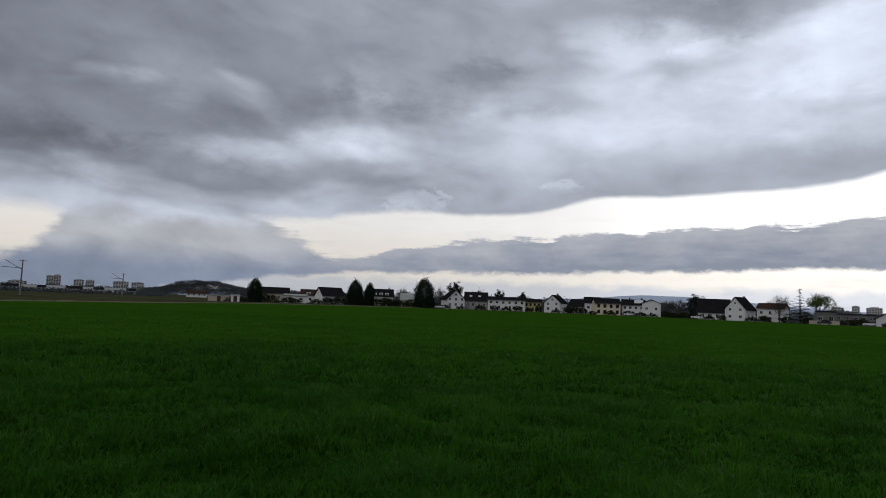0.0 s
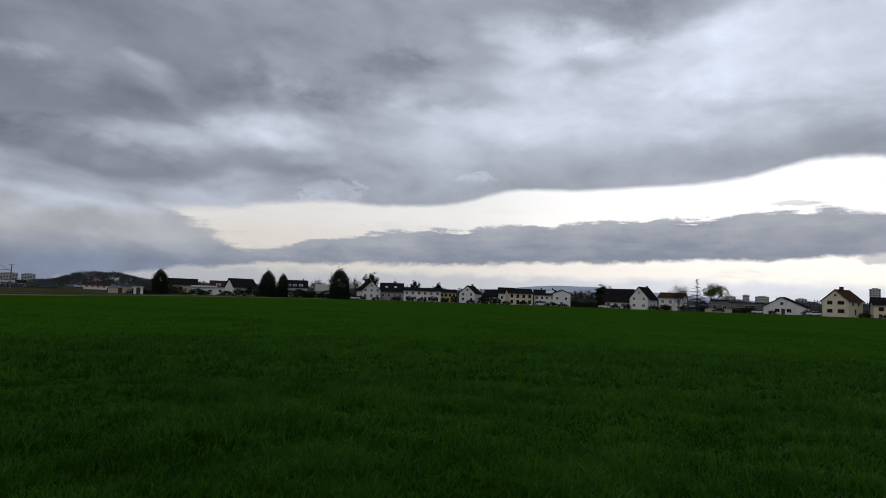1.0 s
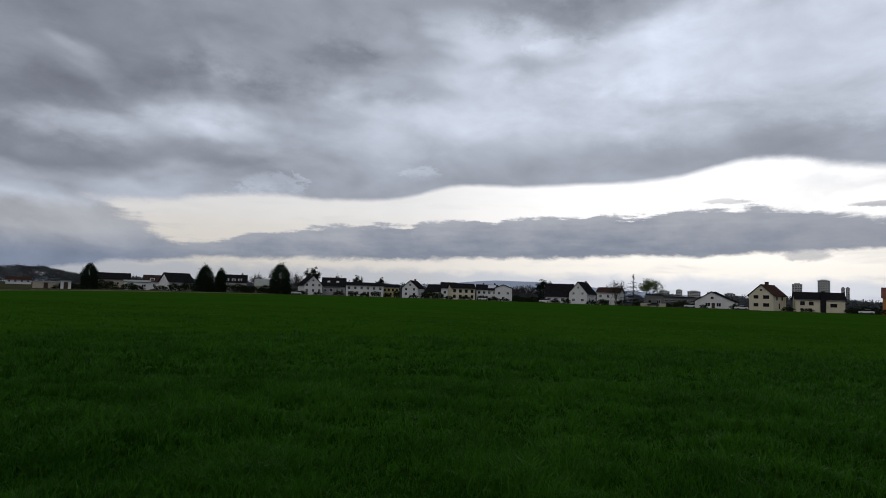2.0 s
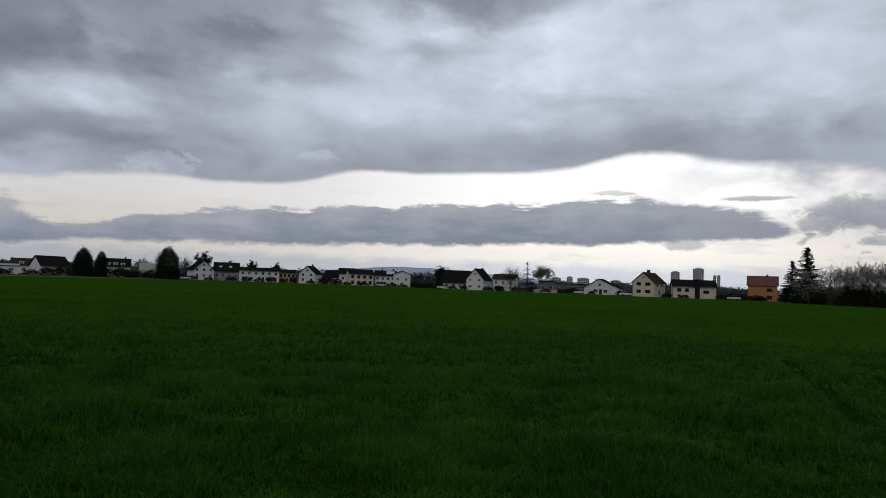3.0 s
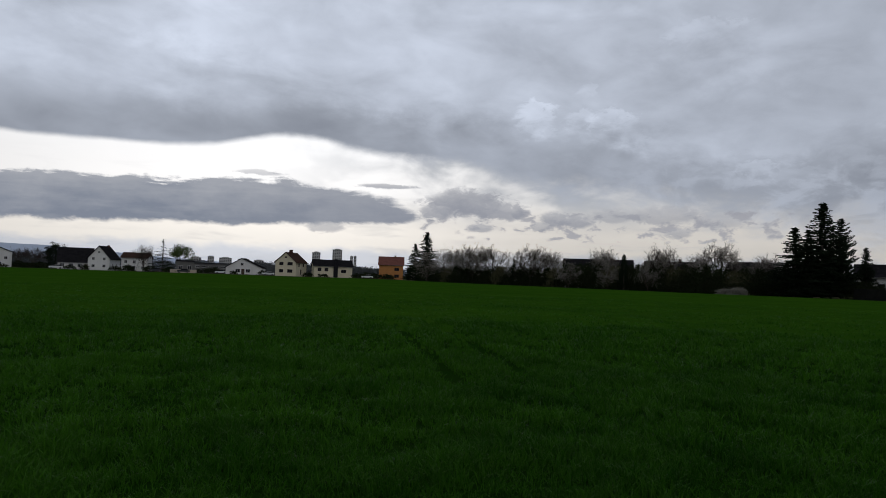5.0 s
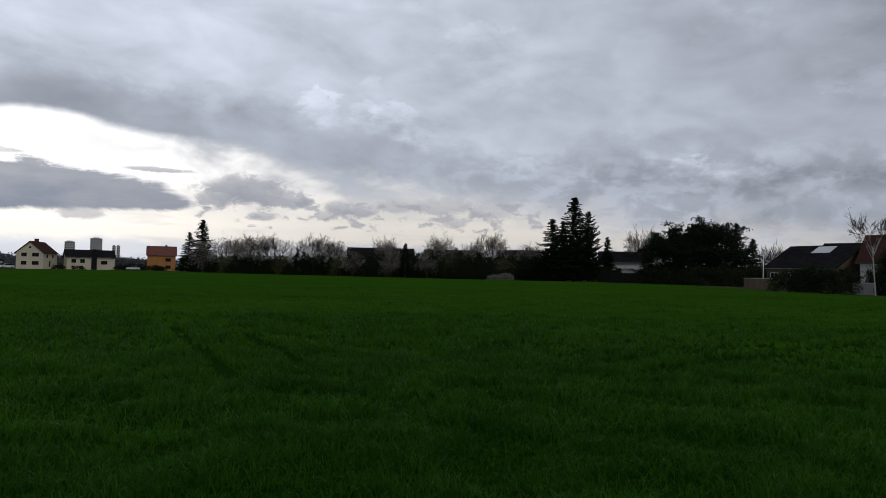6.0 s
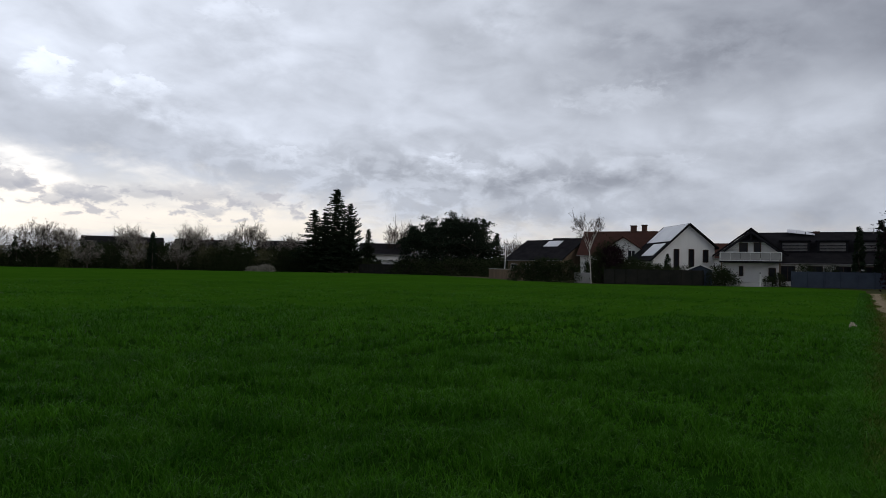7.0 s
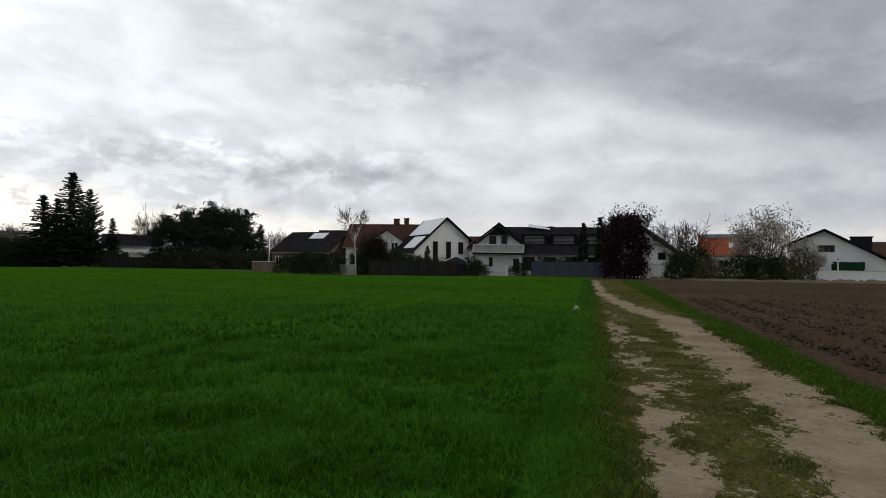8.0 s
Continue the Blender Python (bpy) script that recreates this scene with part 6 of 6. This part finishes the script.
for az, d, h, w in ((98.9, 81, 2.4, 5), (100.4, 80, 2.9, 5.5), (101.8, 79, 2.7, 5), (84.6, 138, 3.2, 7), (86.6, 137, 2.8, 7), (88.6, 128, 3.5, 8), (90.5, 124, 3.0, 8), (92.5, 122, 3.2, 8), (94.5, 121, 3.2, 8),
                   (96.2, 112, 3.4, 7), (105.5, 80, 5.0, 3.5), (107.4, 82, 3.2, 3.2), (104.6, 86, 3.6, 3.2), (106.6, 86, 3.3, 3.6), (108.2, 86, 3.0, 3.4), (106.4, 82, 2.4, 3), (108.8, 81, 2.5, 4), (110.2, 81, 2.2, 4), (114.9, 80, 1.9, 3), (132.6, 71, 3.9, 4.8), (134.0, 70, 2.4, 3.0), (105.0, 79, 2.6, 3), (106.4, 79, 2.4, 3.4), (107.8, 79, 2.2, 3.4), (109.3, 79, 2.4, 3.4), (110.8, 79, 2.1, 3.2), (111.8, 80, 2.2, 3), (114.2, 79, 2.3, 3), (120.5, 84, 2.6, 2.4), (122.2, 85, 2.5, 2.4),
                   (136.2, 71, 2.6, 4), (138.0, 71, 2.8, 4), (139.6, 72, 2.4, 3.5), (140.6, 73, 3.5, 2.8), (132.0, 72, 2.4, 4), (117.9, 81, 1.2, 1.2), (118.6, 82, 1.6, 2.0),
                   (-5.2, 300, 3.6, 12), (-6.8, 292, 3.0, 10), (-2.6, 285, 3.2, 8), (-3.8, 290, 2.6, 9), (-8.9, 268, 3.4, 6), (11.4, 288, 3.6, 6), (12.2, 286, 2.6, 4), (8.4, 292, 3.2, 3.2), (18.9, 285, 2.4, 6),
                   (20.4, 280, 2.2, 7), (15.9, 280, 2.0, 5), (45.3, 255, 2.4, 5), (47.3, 252, 1.6, 5), (-13.2, 250, 2.2, 6), (-15.0, 240, 3.0, 8), (-17.4, 205, 1.6, 7), (26.4, 262, 1.9, 3)):
    tree("shrub_b" if az > 131 and int(az * 10) % 3 else "shrub_c" if int(d * 7 + az) % 2 else "shrub_a", az, d, h, w, "dark green garden shrub", "shrub", name="shrub")


def far_woods():
    """Woods on the skyline as many small clumps of twigs and leaves."""
    rng = np.random.default_rng(77)
    pts = []
    for a0, a1, d0, d1, h, n in ((-24.6, -14.4, 880, 960, 20.5, 3000), (-36, -23, 700, 800, 6.0, 800), (-16.5, -8, 480, 560, 7.5, 700), (-8, 20, 480, 620, 9.0, 1500),
                                 (20, 50, 620, 760, 9.0, 1900), (-36, -23, 400, 430, 0.8, 300), (-13, 22, 330, 400, 4.0, 900), (30, 48, 330, 420, 4.2, 700), (50, 80, 330, 420, 6.0, 800), (80, 152, 230, 330, 5.5, 1500)):
        az, d = rng.uniform(a0, a1, n), rng.uniform(d0, d1, n)
        edge = np.clip(np.minimum((az - a0) / 3.2, (a1 - az) / 4.5), 0.25, 1.0) if h > 20 else 1.0
        hh = h * (0.65 + 0.5 * value_noise(az * 1.1, d * 0.004, 6)) * edge if h < 20 else h * (0.9 + 0.12 * value_noise(az * 1.5, 0 * az, 6)) * edge ** 0.7
        z = hh * rng.uniform(0.05, 1.0, n) ** 0.7
        pts.append(np.stack([d * np.sin(np.radians(az)), d * np.cos(np.radians(az)), z], -1))
    pts = np.concatenate(pts)
    v, f = leaves(rng, pts, 16, (1.7, 1.7, 0.8), 0.62)
    tagged(new("far_woods", mesh_np("far_woods", v, f, M_WOODS)), "leafless woods along the skyline, coloured blue-grey for haze", "woods", kind="stuff")


far_woods()


# ---------------------------------------------------------------- fences, walls, masts, cars
def fence(a0, d0, a1, d1, h, n, mat, label, gap=0.02):
    """A run of boards between posts."""
    p, q_ = at(a0, d0), at(a1, d1)
    ln = (q_ - p).length
    e = thing("fence", label, "fence", Matrix.Translation(p) @ pose(0, 0, 0, 0, 0, math.degrees(math.atan2(q_.y - p.y, q_.x - p.x))))
    k = ln / n
    for i in range(n + 1):
        part("post", boxes((i * k - 0.06, i * k + 0.06, -0.06, 0.06, -0.02, h + 0.06), bevel=0.01), mat, e)
    for i in range(n):
        part("panel", boxes((i * k + 0.06 + gap, (i + 1) * k - 0.06 - gap, -0.03, 0.03, 0.04, h), bevel=0.008), mat, e)


fence(119.6, 80.5, 127.0, 84.0, 1.75, 7, M_FENCE_BLUE, "blue-grey panel fence round the garden")
fence(105.4, 76.5, 113.2, 78.0, 1.68, 9, M_FENCE_DARK, "dark wooden board fence along the field")
fence(84.2, 135.0, 91.0, 124.0, 1.9, 9, M_FENCE_DARK, "dark board fence under the firs")


def garden_wall(a0, d0, a1, d1, h, mat, label, thick=0.22):
    p, q_ = at(a0, d0), at(a1, d1)
    ln = (q_ - p).length
    e = thing("garden_wall", label, "wall", Matrix.Translation(p) @ pose(0, 0, 0, 0, 0, math.degrees(math.atan2(q_.y - p.y, q_.x - p.x))))
    part("body", boxes((0, ln, -thick / 2, thick / 2, -0.02, h - 0.06)), mat, e)
    part("coping", boxes((-0.04, ln + 0.04, -thick / 2 - 0.04, thick / 2 + 0.04, h - 0.06, h), bevel=0.01), M_CONC, e)


garden_wall(95.6, 100, 98.6, 92, 1.45, M_WOOD, "weathered grey-beige garden wall beside the hedge")
garden_wall(102.9, 78.6, 104.3, 78.2, 1.2, M_GREY, "grey-white garden wall behind the birch")
garden_wall(128.6, 77, 130.7, 78, 1.6, M_WHITE, "white garden wall beside the plum tree")
garden_wall(141.4, 79, 149.0, 84, 1.15, M_WHITE, "long white garden wall along the ploughed field")
garden_wall(113.6, 80, 118.2, 81, 0.5, M_CONC, "low grey kerb wall before the balcony house")
garden_wall(29.3, 252, 31.3, 256, 1.2, M_BEIGE, "pale yard wall by the sheds")


def playhouse(az, d):
    e = thing("playhouse", "small blue garden hut with a white roof edge", "hut", Matrix.Translation(at(az, d)) @ pose(0, 0, 0, 0, 0, -az))
    bm = bmesh.new()
    pr = [(-1.2, 0), (1.2, 0), (1.2, 1.75), (0, 2.25), (-1.2, 1.75)]
    loft(bm, [(p, 0, z) for p, z in pr], [(p, 2.0, z) for p, z in pr])
    part("wall", bm, M_FENCE_BLUE, e)
    bm = bmesh.new()
    for s_ in (-1, 1):
        rg = [(s_ * 1.45, 1.66), (0, 2.28), (0, 2.40), (s_ * 1.45, 1.78)]
        loft(bm, [(p, -0.2, z) for p, z in rg], [(p, 2.2, z) for p, z in rg])
    part("roof", bm, M_FRAME, e, "white-edged roof")
    part("door", boxes((-0.4, 0.4, -0.03, 0.01, 0.05, 1.6)), M_FENCE_DARK, e)


playhouse(113.0, 78.5)


def sheds():
    for a0, a1, d, h, mat, lab in ((-19.7, -18.0, 205, 1.9, M_BEIGE, "low brown garden shed at the meadow's edge"), (-17.9, -17.2, 200, 2.2, M_WHITE, "pale caravan-sized hut at the meadow's edge"),
                                   (86.2, 87.6, 134, 2.6, M_WHITE, "white pavilion roof behind the fence")):
        a, w = span(a0, a1, d)
        e = thing("shed", lab, "shed", Matrix.Translation(at(a, d)) @ pose(0, 0, 0, 0, 0, -a))
        part("wall", boxes((-w / 2, w / 2, 0, 3, 0, h - 0.25)), mat, e)
        part("roof", boxes((-w / 2 - 0.2, w / 2 + 0.2, -0.2, 3.2, h - 0.25, h), bevel=0.03), M_TILE_PALE, e)
        part("door", boxes((-0.5, 0.5, -0.04, 0.01, 0.02, min(1.8, h - 0.4))), M_DARKFRAME, e)
    for i, a in enumerate(np.arange(-34.6, -25.4, 1.0)):
        w = 8.0 + 2.5 * ((i * 7) % 3)
        e = thing("row_house", "small white terraced house near the railway", "house", Matrix.Translation(at(a, 500 + 9 * ((i * 5) % 4))) @ pose(0, 0, 0, 0, 0, -a), "white houses near the railway")
        part("wall", boxes((-w / 2, w / 2, 0, 7, 0, 2.6)), M_WHITE, e)
        bm = bmesh.new()
        loft(bm, [(-w / 2 - 0.3, -0.4, 2.5), (-w / 2 - 0.3, 7.4, 2.5), (-w / 2 - 0.3, 3.5, 4.2)], [(w / 2 + 0.3, -0.4, 2.5), (w / 2 + 0.3, 7.4, 2.5), (w / 2 + 0.3, 3.5, 4.2)])
        part("roof", bm, M_TILE_DARK if i % 2 else M_GREY, e)
        for x in (-w / 4, w / 4):
            add_window(e, x, -0.01, 1.4, 1.4, 1.2)


sheds()


def mast(az, d, h, label):
    e = thing("catenary_mast", label, "mast", Matrix.Translation(at(az, d)) @ pose(0, 0, 0, 0, 0, -az), "railway masts")
    bm = bmesh.new()
    tube(bm, (0, 0, -0.02), (0, 0, h), 0.2, 0.13, 8)
    part("pole", bm, M_STEEL, e)
    for name_, a, b, r_ in (("stay", (0, 0, h * 0.72), (-3.6, 0, h * 0.98), 0.06), ("arm", (0, 0, h * 0.76), (-4.2, 0, h * 0.78), 0.07), ("crossbar", (-0.7, 0, h * 0.97), (0.8, 0, h * 0.97), 0.07), ("insulator", (-0.9, 0, h * 0.78), (-0.4, 0, h * 0.75), 0.11)):
        bm = bmesh.new()
        tube(bm, a, b, r_, r_, 6)
        part(name_, bm, M_STEEL, e)


mast(-32.84, 184, 8.3, "rusty railway mast with a slanting wire arm")
mast(-26.1, 252, 8.0, "grey railway mast with a level wire arm")


def pole(az, d, h, tilt, label):
    e = thing("garden_pole", label, "pole", Matrix.Translation(at(az, d)) @ pose(0, 0, 0, 0, 0, -az))
    bm = bmesh.new()
    tube(bm, (0, 0, -0.02), (tilt, 0, h), 0.07, 0.05, 8)
    part("shaft", bm, M_FRAME, e)
    bm = bmesh.new()
    bmesh.ops.create_icosphere(bm, subdivisions=1, radius=0.1, matrix=Matrix.Translation((tilt, 0, h + 0.06)))
    part("knob", bm, M_STEEL, e)


pole(96.9, 99, 5.2, 0.15, "thin white pole by the garden wall")
pole(117.4, 79, 1.45, 0.0, "short grey post before the balcony house")
pole(143.0, 76, 2.2, 0.0, "thin post at the ploughed field's edge")


def car(az, d, turn, mat, label):
    e = thing("car", label, "car", Matrix.Translation(at(az, d)) @ pose(0, 0, 0, 0, 0, -az + turn))
    prof = [(-2.1, 0.35), (-2.15, 0.75), (-1.9, 0.95), (-0.9, 1.0), (-0.5, 1.02), (1.6, 1.02), (2.1, 0.9), (2.15, 0.35)]
    bm = bmesh.new()
    loft(bm, [(x, -0.85, z) for x, z in prof], [(x, 0.85, z) for x, z in prof])
    bmesh.ops.bevel(bm, geom=list(bm.edges), offset=0.06, segments=2, affect="EDGES")
    part("body", bm, mat, e)
    cab = [(-1.0, 1.0), (-0.35, 1.42), (1.2, 1.45), (1.85, 1.0)]
    bm = bmesh.new()
    loft(bm, [(x, -0.72, z) for x, z in cab], [(x, 0.72, z) for x, z in cab])
    bmesh.ops.bevel(bm, geom=list(bm.edges), offset=0.05, segments=2, affect="EDGES")
    part("cabin", bm, M_GLASS, e, "dark glazed cabin")
    part("roof", boxes((-0.3, 1.15, -0.68, 0.68, 1.44, 1.49), bevel=0.02), mat, e)
    for x in (-1.35, 1.35):
        for y in (-0.78, 0.78):
            bm = bmesh.new()
            tube(bm, (x, y - 0.1, 0.32), (x, y + 0.1, 0.32), 0.32, 0.32, 14)
            wh = part("wheel", bm, M_RUBBER, e)
            bm = bmesh.new()
            tube(bm, (x, y - 0.12, 0.32), (x, y + 0.12, 0.32), 0.19, 0.19, 10)
            part("rim", bm, M_STEEL, wh)
    for y in (-0.6, 0.6):
        part("headlight", boxes((-2.19, -2.1, y - 0.14, y + 0.14, 0.66, 0.8)), M_FRAME, e)


for az, d, turn, mat, lab in ((33.2, 262, 0, M_CAR_W, "white car parked at the end of the field"), (30.3, 248, 0, M_CAR_D, "dark car parked by the yard wall"), (28.2, 252, 0, M_CAR_D, "black car under the trees"),
                              (16.0, 278, 0, M_CAR_W, "white car before the long house"), (45.4, 246, 0, M_CAR_W, "white car near the orange house"), (37.0, 248, 20, M_CAR_W, "white car beside the cream house"),
                              (-0.2, 280, 0, M_CAR_W, "pale car at the big gabled house"), (21.3, 262, 0, M_CAR_W, "grey-white car by the bungalow")):
    car(az, d, turn, mat, lab)


def boundary_stone(az, d):
    rng = np.random.default_rng(3)
    bm = bmesh.new()
    bmesh.ops.create_icosphere(bm, subdivisions=3, radius=0.11)
    for v in bm.verts:
        v.co = Vector((v.co.x * 0.9, v.co.y * 0.8, v.co.z * 1.2)) * (0.8 + 0.75 * noise.noise(v.co * 16))
    me = bpy.data.meshes.new("boundary_stone")
    bm.to_mesh(me), bm.free()
    me.materials.append(M_STONE)
    ob = new("boundary_stone", me)
    ob.location = at(az, d, 0.11)
    tagged(ob, "pale boundary stone at the edge of the wheat", "stone")


boundary_stone(123.3, 22.0)
